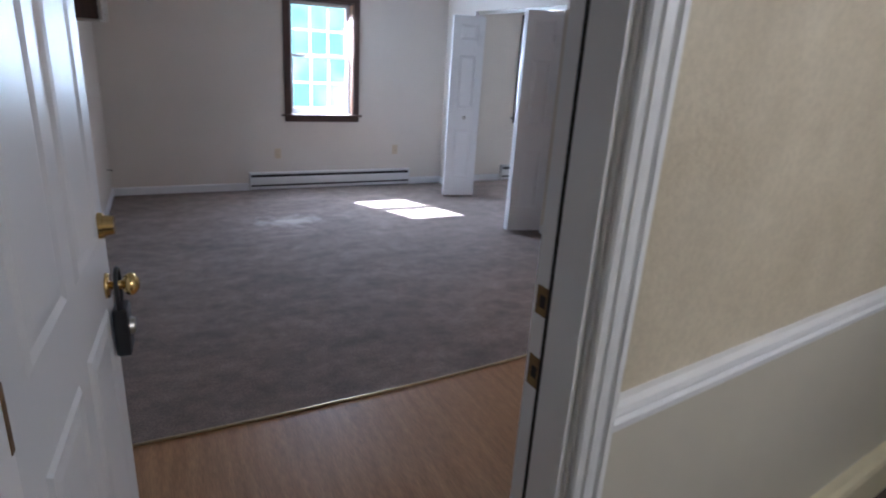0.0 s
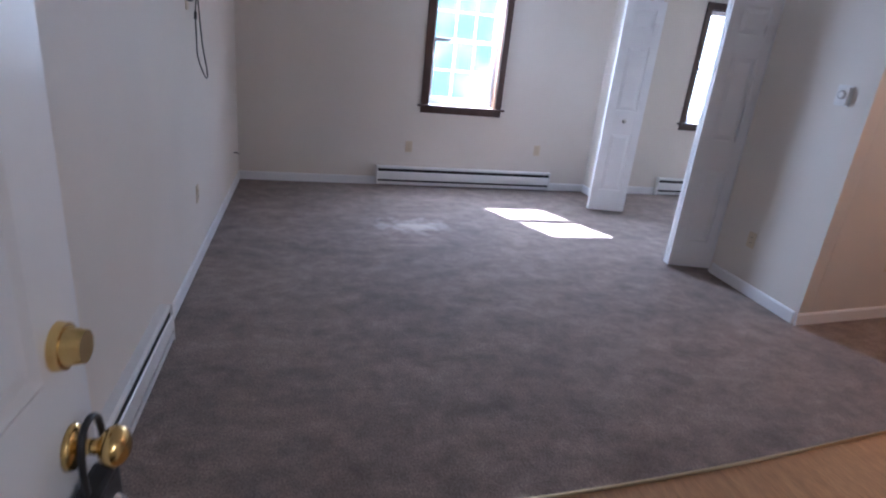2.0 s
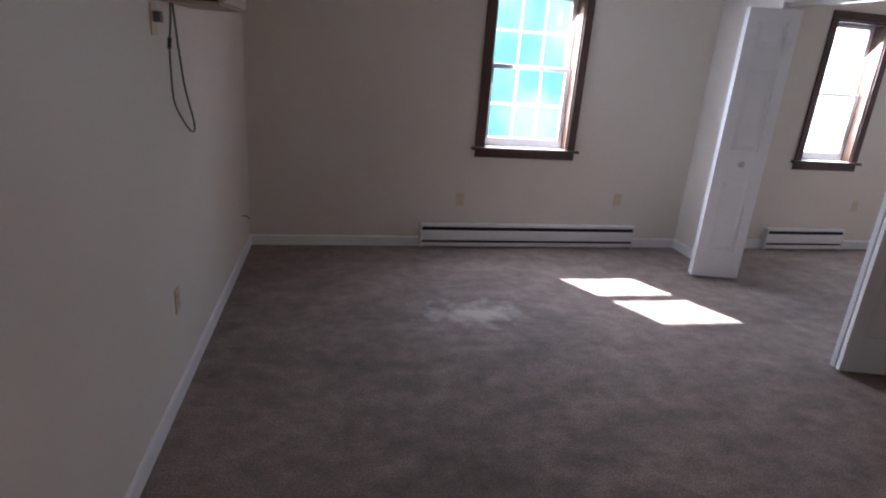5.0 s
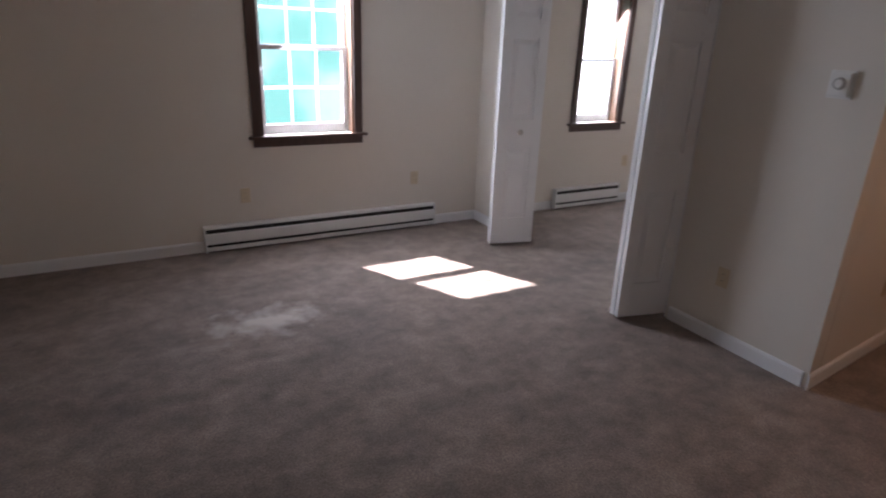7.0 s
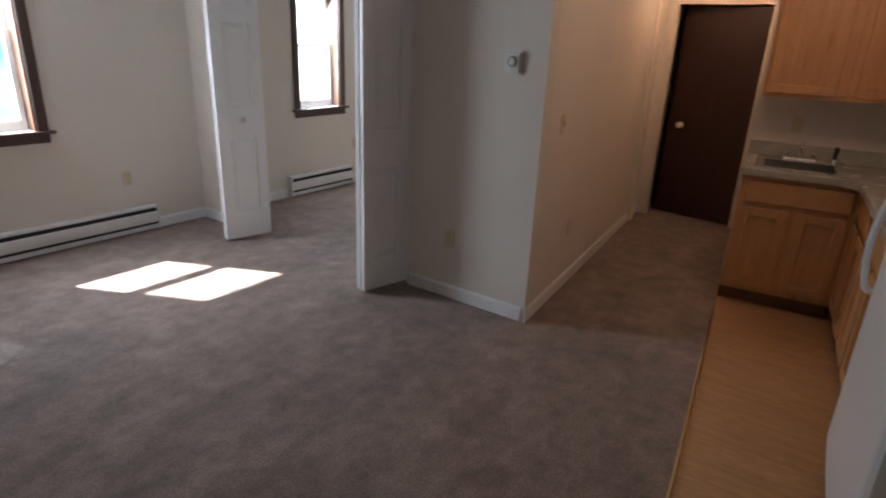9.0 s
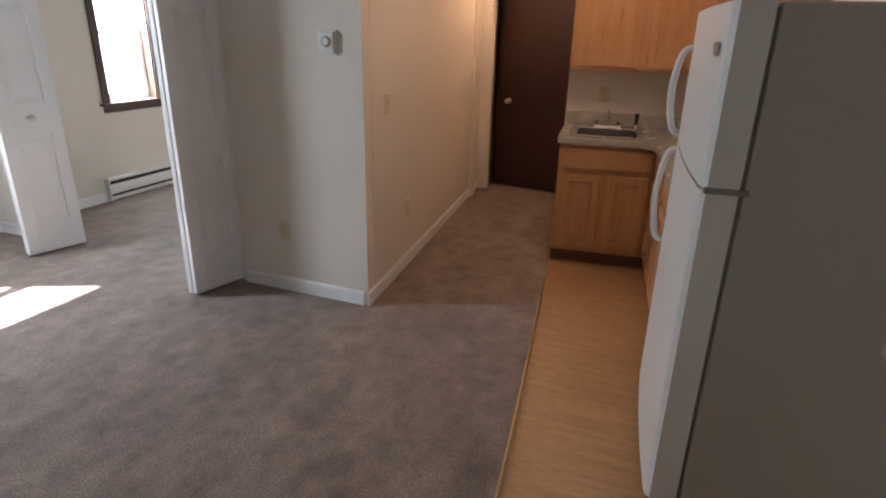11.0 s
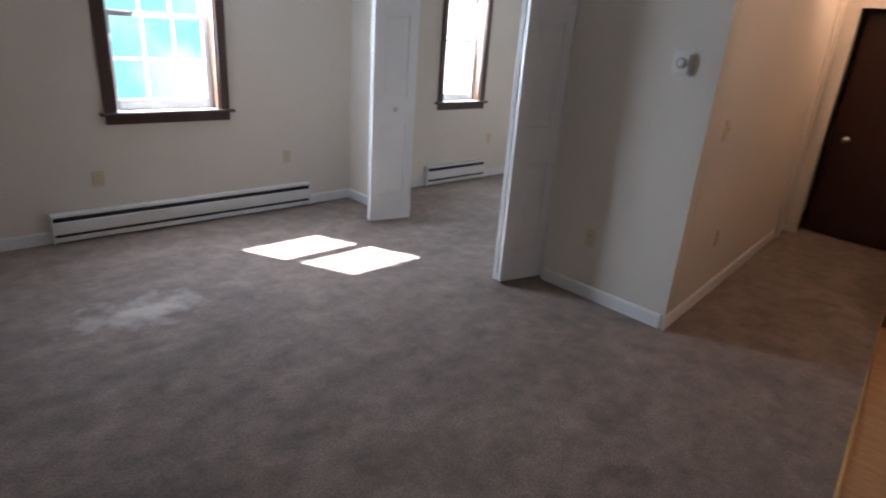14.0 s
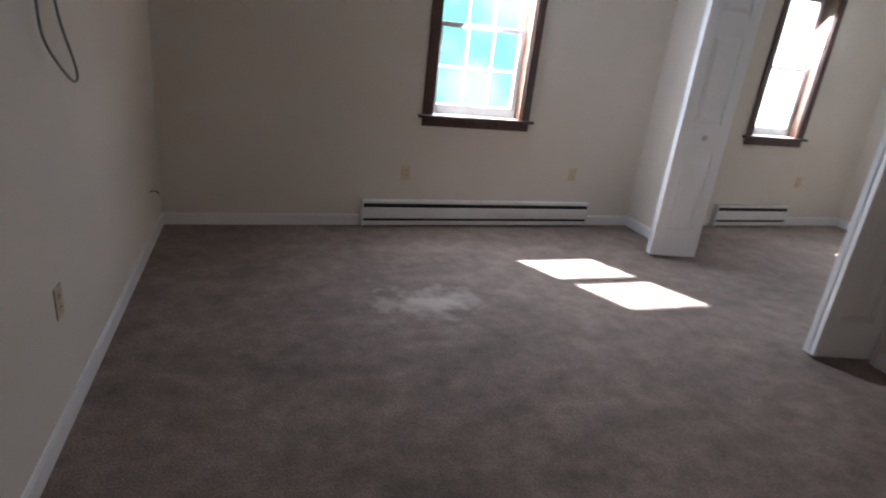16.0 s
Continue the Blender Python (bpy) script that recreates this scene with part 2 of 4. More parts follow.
def translucent(name, colour):
    """Thin white plastic that lets light through, scattered."""
    m = bpy.data.materials.new(name)
    m.use_nodes = True
    n, l = m.node_tree.nodes, m.node_tree.links
    tr, mix = n.new("ShaderNodeBsdfTranslucent"), n.new("ShaderNodeMixShader")
    n["Principled BSDF"].inputs["Base Color"].default_value = (*colour, 1)
    n["Principled BSDF"].inputs["Roughness"].default_value = 0.4
    tr.inputs[0].default_value = (*colour, 1)
    mix.inputs[0].default_value = 0.6
    l.new(n["Principled BSDF"].outputs[0], mix.inputs[1])
    l.new(tr.outputs[0], mix.inputs[2])
    clear, both = n.new("ShaderNodeBsdfTransparent"), n.new("ShaderNodeMixShader")
    both.inputs[0].default_value = 0.55
    l.new(mix.outputs[0], both.inputs[1])
    l.new(clear.outputs[0], both.inputs[2])
    l.new(both.outputs[0], n["Material Output"].inputs[0])
    return m


GRILLE = translucent("white_grille_plastic", (0.86, 0.86, 0.86))


# ---------------------------------------------------------------- mesh helpers
def box(bm, lo, hi, bevel=0.0):
    lo, hi = [min(a, b) for a, b in zip(lo, hi)], [max(a, b) for a, b in zip(lo, hi)]
    m = Matrix.Translation([(a + b) / 2 for a, b in zip(lo, hi)]) @ Matrix.Diagonal([max(b - a, 1e-4) for a, b in zip(lo, hi)] + [1])
    r = bmesh.ops.create_cube(bm, size=1, matrix=m)
    if bevel:
        edges = list({e for v in r["verts"] for e in v.link_edges})
        bmesh.ops.bevel(bm, geom=edges, offset=bevel, segments=2, profile=0.6, affect="EDGES")
    return bm


def cyl(bm, a, b, r, r2=None, seg=20):
    a, b = Vector(a), Vector(b)
    m = Matrix.Translation((a + b) / 2) @ (b - a).to_track_quat("Z", "Y").to_matrix().to_4x4()
    bmesh.ops.create_cone(bm, cap_ends=True, segments=seg, radius1=r, radius2=r if r2 is None else r2, depth=(b - a).length, matrix=m)
    return bm


def ball(bm, c, r, squash=(1, 1, 1)):
    bmesh.ops.create_uvsphere(bm, u_segments=20, v_segments=12, radius=r,
                              matrix=Matrix.Translation(c) @ Matrix.Diagonal((*squash, 1)))
    return bm


def tube(bm, pts, r, seg=8):
    """A round bar along a smooth line of points."""
    pts = [Vector(p) for p in pts]
    fine = []
    for i in range(len(pts) - 1):
        p0, p1, p2, p3 = pts[max(i - 1, 0)], pts[i], pts[i + 1], pts[min(i + 2, len(pts) - 1)]
        for k in range(6):
            s = k / 6
            fine.append(0.5 * (2 * p1 + (p2 - p0) * s + (2 * p0 - 5 * p1 + 4 * p2 - p3) * s * s + (3 * p1 - p0 - 3 * p2 + p3) * s ** 3))
    fine.append(pts[-1])
    rings = []
    for i, p in enumerate(fine):
        d = (fine[min(i + 1, len(fine) - 1)] - fine[max(i - 1, 0)]).normalized()
        side = d.orthogonal().normalized() if not rings else (last - d * last.dot(d)).normalized()
        last = side
        up = d.cross(side)
        rings.append([bm.verts.new(p + r * (side * math.cos(a) + up * math.sin(a))) for a in [2 * math.pi * k / seg for k in range(seg)]])
    for r0, r1 in zip(rings, rings[1:]):
        for k in range(seg):
            bm.faces.new((r0[k], r0[(k + 1) % seg], r1[(k + 1) % seg], r1[k]))
    bm.faces.new(rings[0][::-1])
    bm.faces.new(rings[-1])
    return bm


def prism(bm, pts, z0, z1):
    lo = [bm.verts.new((x, y, z0)) for x, y in pts]
    hi = [bm.verts.new((x, y, z1)) for x, y in pts]
    bm.faces.new(lo[::-1])
    bm.faces.new(hi)
    for i in range(len(pts)):
        j = (i + 1) % len(pts)
        bm.faces.new((lo[i], lo[j], hi[j], hi[i]))
    return bm


def profile(bm, pts, x0, x1):
    """A bar of the section pts (y, z) from x0 to x1."""
    a = [bm.verts.new((x0, y, z)) for y, z in pts]
    b = [bm.verts.new((x1, y, z)) for y, z in pts]
    bm.faces.new(a)
    bm.faces.new(b[::-1])
    for i in range(len(pts)):
        j = (i + 1) % len(pts)
        bm.faces.new((a[i], b[i], b[j], a[j]))
    return bm


def finish(name, bm, mat, smooth=False):
    bmesh.ops.recalc_face_normals(bm, faces=bm.faces)
    me = bpy.data.meshes.new(name)
    bm.to_mesh(me)
    bm.free()
    if smooth:
        for p in me.polygons:
            p.use_smooth = True
    me.materials.append(mat)
    return me


def part(name, bm, mat, parent, label="", smooth=False):
    ob = new(name, finish(name, bm, mat, smooth))
    ob.parent = parent
    if label:
        ob["label"] = label
    return ob


def thing(name, m, label, category, group="", kind=""):
    ob = new(name)
    ob.matrix_world = m
    ob.empty_display_size = 0.1
    return tagged(ob, label, category, group, kind)


def structure(name, bm, mat, label, category="", m=None):
    ob = new(name, finish(name, bm, mat))
    if m is not None:
        ob.matrix_world = m
    return tagged(ob, label, category or name.split("_")[0], "", "structure")


def B(*boxes):
    bm = bmesh.new()
    for b in boxes:
        box(bm, *b)
    return bm


# ---------------------------------------------------------------- structure
H = 2.42
JX = 1.10                          # face of the entry latch jamb
W1 = (1.895, 2.645, 0.88, 2.13)      # living room window opening
W2 = (5.01, 5.57, 0.88, 2.13)      # bedroom window opening
T = 0.20
structure("wall_north", B(((-0.15, 0, 0), (W1[0], T, H)), ((W1[0], 0, 0), (W1[1], T, W1[2])), ((W1[0], 0, W1[3]), (W1[1], T, H)),
                          ((W1[1], 0, 0), (W2[0], T, H)), ((W2[0], 0, 0), (W2[1], T, W2[2])), ((W2[0], 0, W2[3]), (W2[1], T, H)),
                          ((W2[1], 0, 0), (6.6, T, H))), PAINT, "off-white painted outer wall with two windows", "wall")
WM = Matrix.Rotation(radians(-1.25), 4, "Z")
structure("wall_west", B(((-0.15, -6.2, 0), (0, 0.05, H))), PAINT, "off-white painted plain wall", "wall", WM)
structure("wall_entry", B(((-1.7, -6.20, 0), (0.20, -6.06, H)), ((0.20, -6.20, 2.07), (JX + 0.032, -6.06, H)),
                          ((JX + 0.032, -6.20, 0), (JX + 0.079, -6.06, H))),
          PAINT, "painted wall with the entry doorway", "wall")
CM = Matrix.Translation((JX + 0.079, -6.165, 0)) @ Matrix.Rotation(radians(8.0), 4, "Z")
structure("wall_entry_east", B(((0.0, 0.0, 0), (4.95, 0.13, H))), PAINT, "painted wall beside the entry doorway", "wall", CM)
OPEN_N, OPEN_S = -0.69, -2.365
part_bm = B(((3.86, OPEN_N, 0), (3.97, 0, H)), ((3.86, OPEN_S, 2.13), (3.97, OPEN_N, H)))
prism(part_bm, [(3.86, -3.27), (3.97, -3.2584), (3.97, OPEN_S), (3.86, OPEN_S)], 0, H)
structure("wall_partition", part_bm, PAINT, "off-white painted partition wall with a wide closet-style opening", "wall")
structure("wall_hall", B(((0.115, 0, 0), (3.02, 0.10, H))), PAINT, "off-white painted hallway wall in warm lamp light", "wall", KM)
structure("wall_hall_end", B(((3.02, -0.10, 0), (3.12, 0.10, H)), ((3.02, -0.89, 2.0), (3.12, -0.10, H)), ((3.02, -1.05, 0), (3.12, -0.89, H))),
          PAINT, "painted end wall of the hallway round a dark door", "wall", KM)
structure("wall_hall_south", B(((1.72, -1.05, 0), (3.02, -0.95, H))), PAINT, "painted wall beside the kitchen", "wall", KM)
structure("wall_kitchen_east", B(((1.72, -2.35, 0), (1.82, -1.05, H))), PAINT, "off-white painted wall behind the sink", "wall", KM)
structure("wall_kitchen_south", B(((-1.55, -2.35, 0), (1.72, -2.25, H))), PAINT, "painted wall behind the refrigerator", "wall", KM)
structure("wall_entry_side", B(((2.52, -5.88, 0), (2.62, -5.66, H))), PAINT, "short painted wall between kitchen and entry", "wall")
structure("wall_bedroom_east", B(((6.48, -3.02, 0), (6.6, 0, H))), PAINT, "off-white painted bedroom wall", "wall")
structure("wall_closet", B(((4.3, -1.05, 0), (4.4, 0.10, H)), ((3.12, 0.0, 0), (4.3, 0.10, H)), ((3.12, -1.05, 0), (4.3, -0.95, H))),
          PAINT, "unlit walls of the room behind the dark door", "wall", KM)
structure("wall_corridor_west", B(((-1.8, -8.4, 0), (-1.7, -6.06, H))), WALLPAPER, "beige papered corridor wall", "wall")
structure("wall_corridor_east", B(((5.9, -8.4, 0), (6.0, -5.2, H))), WALLPAPER, "beige papered corridor wall", "wall")
structure("wall_corridor_south", B(((-1.8, -8.5, 0), (6.0, -8.4, H))), WALLPAPER, "beige papered corridor wall", "wall")
structure("ceiling", B(((-1.9, -8.6, H), (8.6, 0.2, H + 0.12))), CEIL, "white textured ceiling")

# the curved seam between carpet and vinyl
SEAM = [(-0.1, -4.55), (0.8, -4.545), (1.6, -4.52), (2.3, -4.465), (3.0, -4.385), (3.7, -4.295), (4.4, -4.205), (4.99, -4.125)]
carpet = bmesh.new()
prism(carpet, SEAM + [(5.14, -4.10), (5.6, -4.06), (8.5, -4.06), (8.5, 0.02), (-0.1, 0.02)], -0.06, 0.0)
structure("floor_carpet", carpet, CARPET, "worn taupe cut-pile carpet with lighter tracks and a painted patch of reflected light", "carpet")
vinyl = bmesh.new()
prism(vinyl, [(-0.1, -6.08), (1.25, -6.08), (5.8, -5.36), (6.2, -4.06), (5.6, -4.06), (5.14, -4.10)] + SEAM[::-1], -0.06, -0.003)
structure("floor_vinyl", vinyl, VINYL, "honey wood-look sheet vinyl floor", "floor")
structure("floor_corridor", B(((-1.8, -8.5, -0.065), (6.0, -5.3, -0.012))), HALLCARPET, "dark brown corridor carpet", "carpet")
# added slab, never in view, that keeps light from leaking in below
structure("subfloor", B(((-1.9, -8.6, -0.3), (8.6, 0.2, -0.07))), GAP, "unseen dark slab added under the floors against light leaks", "floor")

strip = bmesh.new()
tube(strip, [(x, y, 0.001) for x, y in SEAM], 0.008, 6)
structure("trim_carpet_edge", strip, STRIP, "thin brass carpet edge strip", "trim")
structure("trim_door_sill", B(((0.24, -6.20, -0.01), (JX - 0.005, -6.05, 0.008))), STRIP, "worn metal door sill", "trim")


def baseboard(name, x0, x1, m):
    """Skirting along local x, with its face towards local -y."""
    bm = bmesh.new()
    profile(bm, [(0, 0), (0, 0.088), (-0.006, 0.086), (-0.012, 0.074), (-0.012, 0)], x0, x1)
    return structure(name, bm, WHITE, "white painted wooden baseboard", "baseboard", m)


I4 = Matrix.Identity(4)
baseboard("baseboard_north_1", 0.0, 1.395, I4)
baseboard("baseboard_north_2", 3.405, 3.86, I4)
baseboard("baseboard_north_3", 3.97, 4.805, I4)
baseboard("baseboard_north_4", 5.715, 6.48, I4)
baseboard("baseboard_west", 0.0, 3.24, WM @ pose(0, -3.24, 0, 0, 0, 90))
baseboard("baseboard_partition_1", 0.0, -OPEN_N - 0.02, pose(3.86, 0, 0, 0, 0, -90))
baseboard("baseboard_partition_2", 0.0, 0.86, pose(3.86, OPEN_S - 0.02, 0, 0, 0, -90))
baseboard("baseboard_hall", -0.012, 2.98, KM)
baseboard("baseboard_hall_end", 0.0, 0.04, KM @ pose(3.02, 0.0, 0, 0, 0, -90))
baseboard("baseboard_bedroom", 0.0, 2.9, pose(6.48, 0, 0, 0, 0, -90))


# ---------------------------------------------------------------- outside
structure("ground", B(((-300, 0.6, -3.3), (300, 600, -3.2))), GRASS, "lawn outside far below the windows")
# emissive sheet: hazy daylight and its white glare are put into the glow
bd = bpy.data.materials.new("glowing_daylight_view")
bd.use_nodes = True
n, l = bd.node_tree.nodes, bd.node_tree.links
n.remove(n["Principled BSDF"])
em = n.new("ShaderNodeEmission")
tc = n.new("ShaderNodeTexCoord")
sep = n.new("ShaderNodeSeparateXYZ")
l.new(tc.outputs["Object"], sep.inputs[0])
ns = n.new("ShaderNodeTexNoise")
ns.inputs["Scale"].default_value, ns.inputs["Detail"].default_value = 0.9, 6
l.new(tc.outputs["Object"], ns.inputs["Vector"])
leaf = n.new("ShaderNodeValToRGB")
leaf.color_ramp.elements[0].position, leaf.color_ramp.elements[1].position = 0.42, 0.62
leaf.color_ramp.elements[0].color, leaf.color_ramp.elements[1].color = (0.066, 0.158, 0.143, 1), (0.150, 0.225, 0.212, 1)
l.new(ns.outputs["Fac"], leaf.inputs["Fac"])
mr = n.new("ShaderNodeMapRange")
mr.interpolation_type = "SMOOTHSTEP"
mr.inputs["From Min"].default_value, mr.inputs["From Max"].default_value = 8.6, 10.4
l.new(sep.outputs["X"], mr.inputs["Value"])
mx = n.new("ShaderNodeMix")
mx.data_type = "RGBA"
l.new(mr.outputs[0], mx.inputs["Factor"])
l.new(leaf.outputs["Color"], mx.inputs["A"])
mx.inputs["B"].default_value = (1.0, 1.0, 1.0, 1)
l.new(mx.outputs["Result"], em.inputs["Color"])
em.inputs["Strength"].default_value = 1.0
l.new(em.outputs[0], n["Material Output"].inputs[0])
structure("backdrop", B(((-14, 6.0, -3.2), (30, 6.05, 4.2))), bd, "glowing sheet of hazy teal foliage and white daylight outside the windows", "backdrop")


# ---------------------------------------------------------------- windows
def double_hung(name, w, label, grille=True, mid=0.67):
    """A double-hung window in the opening w, with a dark casing, stool and apron. Origin at the opening's lower left inner corner."""
    wd, ht = w[1] - w[0], w[3] - w[2]
    root = thing(name, pose(w[0], 0, w[2]), label, "window", "", "structure")
    cw = 0.068
    part("side_casing", B(((-cw, -0.018, 0), (0, -0.001, ht), 0.004)), DARKWOOD, root)
    part("side_casing", B(((wd, -0.018, 0), (wd + cw, -0.001, ht), 0.004)), DARKWOOD, root)
    part("head_casing", B(((-cw, -0.020, ht), (wd + cw, -0.001, ht + 0.07), 0.004)), DARKWOOD, root)
    bm = B(((-cw - 0.035, -0.045, -0.022), (wd + cw + 0.035, -0.001, 0.0), 0.006))
    box(bm, (0.001, -0.002, -0.022), (wd - 0.001, T - 0.04, -0.0005))
    part("window_sill", bm, DARKWOOD, root, "dark glossy wooden stool")
    part("apron", B(((-cw, -0.016, -0.085), (wd + cw, -0.001, -0.024), 0.004)), DARKWOOD, root)
    part("left_jamb", B(((0.0005, 0, 0), (0.016, T - 0.01, ht))), DARKWOOD, root)
    part("right_jamb", B(((wd - 0.016, 0, 0), (wd - 0.0005, T - 0.01, ht))), SUNLITWOOD, root, "brown jamb with sunlight put into its colour")
    part("head_jamb", B(((0.016, 0, ht - 0.016), (wd - 0.016, T - 0.01, ht - 0.0005))), DARKWOOD, root)
    a, b = 0.018, wd - 0.018
    for nm, z0, z1, y in (("lower_sash", 0.002, mid, 0.090), ("upper_sash", mid - 0.035, ht - 0.017, 0.128)):
        s = 0.042
        bm = B(((a, y, z0), (a + s, y + 0.034, z1), 0.004), ((b - s, y, z0), (b, y + 0.034, z1), 0.004),
               ((a + s, y, z0), (b - s, y + 0.034, z0 + (0.072 if nm[0] == "l" else 0.036)), 0.004),
               ((a + s, y, z1 - 0.036), (b - s, y + 0.034, z1), 0.004))
        sash = part(nm, bm, VINYLSASH, root, "white window sash")
        g0, g1 = z0 + (0.072 if nm[0] == "l" else 0.036), z1 - 0.036
        ga, gb = a + s, b - s
        pane = part("pane", B(((ga - 0.004, y + 0.020, g0 - 0.004), (gb + 0.004, y + 0.023, g1 + 0.004))), GLASS, sash)
        pane.visible_shadow = False
        if grille:
            for k in (1, 2):
                x = ga + (gb - ga) * k / 3
                part("muntin", B(((x - 0.008, y + 0.014, g0), (x + 0.008, y + 0.018, g1))), GRILLE, sash)
            zc = (g0 + g1) / 2
            part("muntin", B(((ga, y + 0.0135, zc - 0.008), (gb, y + 0.0185, zc + 0.008))), GRILLE, sash)
    return root


double_hung("window_1", W1, "double-hung window with white grilled sashes and dark-stained casing")
double_hung("window_2", W2, "narrower double-hung bedroom window with dark-stained casing", False, 0.63)


# ---------------------------------------------------------------- baseboard heaters
def heater(length, m, label, mat=HEATER, height=0.185):
    """An electric baseboard heater along local x, face towards local -y."""
    root = thing("baseboard_heater", m, label, "baseboard heater", "baseboard heaters")
    h, d = height, 0.062
    k = h / 0.185
    bm = bmesh.new()
    profile(bm, [(-0.001, 0.010), (-0.001, h), (-0.040, h), (-0.053, h - 0.006 * k), (-0.053, h - 0.020 * k), (-0.046, h - 0.020 * k), (-0.040, h - 0.012 * k),
                 (-0.006, h - 0.012 * k), (-0.006, 0.010)], 0.012, length - 0.012)
    part("back_panel", bm, mat, root)
    bm = bmesh.new()
    profile(bm, [(-0.050, 0.060 * k), (-0.061, 0.062 * k), (-0.062, 0.100 * k), (-0.060, 0.134 * k), (-0.054, 0.138 * k), (-0.050, 0.134 * k)], 0.012, length - 0.012)
    part("front_cover", bm, mat, root)
    part("bottom_lip", B(((0.012, -0.060, 0.014 * k), (length - 0.012, -0.051, 0.042 * k))), mat, root)
    # black core close behind the cover, painting the shade in both slots
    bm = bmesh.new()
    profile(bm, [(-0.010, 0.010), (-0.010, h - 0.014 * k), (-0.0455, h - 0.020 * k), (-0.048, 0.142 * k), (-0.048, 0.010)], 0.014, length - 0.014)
    part("slot_shade", bm, GAP, root, "black core with the slots' shade put into its colour")
    for x in (0, length - 0.014):
        part("end_cap", B(((x, -d - 0.001, 0.004), (x + 0.014, -0.001, h + 0.001), 0.004)), mat, root)
    return root


heater(2.0, pose(1.40, 0, 0), "long white electric baseboard heater below the living room window", HEATER, 0.212)
heater(0.90, pose(4.81, 0, 0), "short white electric baseboard heater below the bedroom window", HEATER, 0.215)
heater(1.80, WM @ pose(0, -5.05, 0, 0, 0, 90), "white electric baseboard heater on the side wall", HEATER, 0.205)


# ---------------------------------------------------------------- small wall fittings
def outlet(m, label):
    """A duplex outlet in the wall plane local y = 0, facing -y."""
    root = thing("wall_outlet", m, label, "outlet", "wall outlets")
    part("cover_plate", B(((-0.036, -0.006, -0.058), (0.036, 0, 0.058), 0.003)), IVORY, root)
    for dz in (-0.02, 0.02):
        bm = bmesh.new()
        cyl(bm, (0, -0.004, dz), (0, -0.0085, dz), 0.0165, seg=16)
        s = part("socket", bm, IVORY, root)
        for dx in (-0.006, 0.006):
            part("slot", B(((dx - 0.0012, -0.0092, dz - 0.002), (dx + 0.0012, -0.008, dz + 0.006))), GAP, s)
    part("screw", cyl(bmesh.new(), (0, -0.004, 0), (0, -0.0075, 0), 0.003, seg=10), NICKEL, root)
    return root


outlet(pose(1.737, 0, 0.425), "ivory duplex wall outlet under the window")
outlet(pose(3.205, 0, 0.455), "ivory duplex wall outlet beside the heater")
outlet(pose(5.78, 0, 0.45), "ivory duplex wall outlet in the bedroom")
outlet(WM @ pose(0, -2.17, 0.47, 0, 0, 90), "ivory wall outlet on the side wall")
outlet(pose(3.86, -2.70, 0.40, 0, 0, -90), "ivory wall outlet on the partition")
outlet(pose(3.86, -0.42, 0.40, 0, 0, -90), "ivory wall outlet on the short partition")
outlet(KM @ pose(0.72, 0, 0.42), "ivory wall outlet low on the hallway wall")
outlet(KM @ pose(1.72, -1.22, 1.14, 0, 0, -90), "ivory wall outlet above the sink")


def light_switch(m):
    root = thing("light_switch", m, "ivory toggle light switch on the hallway wall", "switch")
    part("cover_plate", B(((-0.036, -0.006, -0.058), (0.036, 0, 0.058), 0.003)), IVORY, root)
    part("toggle", B(((-0.005, -0.018, -0.004), (0.005, -0.005, 0.014), 0.002)), IVORY, root)
    for dz in (-0.03, 0.03):
        part("screw", cyl(bmesh.new(), (0, -0.004, dz), (0, -0.0072, dz), 0.003, seg=10), NICKEL, root)


light_switch(KM @ pose(0.35, 0, 1.15))


def thermostat(m):
    root = thing("thermostat", m, "square off-white wall thermostat with a round dial", "thermostat")
    part("base_plate", B(((-0.055, -0.008, -0.062), (0.055, 0, 0.062), 0.003)), PLASTICWHITE, root)
    part("housing", B(((-0.044, -0.022, -0.052), (0.044, -0.008, 0.052), 0.005)), PLASTICWHITE, root)
    dial = part("dial", cyl(bmesh.new(), (0, -0.022, 0.004), (0, -0.030, 0.004), 0.028, 0.026, 28), DIALGREY, root, "grey dial ring")
    part("dial_cap", cyl(bmesh.new(), (0, -0.029, 0.004), (0, -0.033, 0.004), 0.019, 0.017, 24), PLASTICWHITE, dial)


thermostat(pose(3.86, -3.07, 1.49, 0, 0, -90))


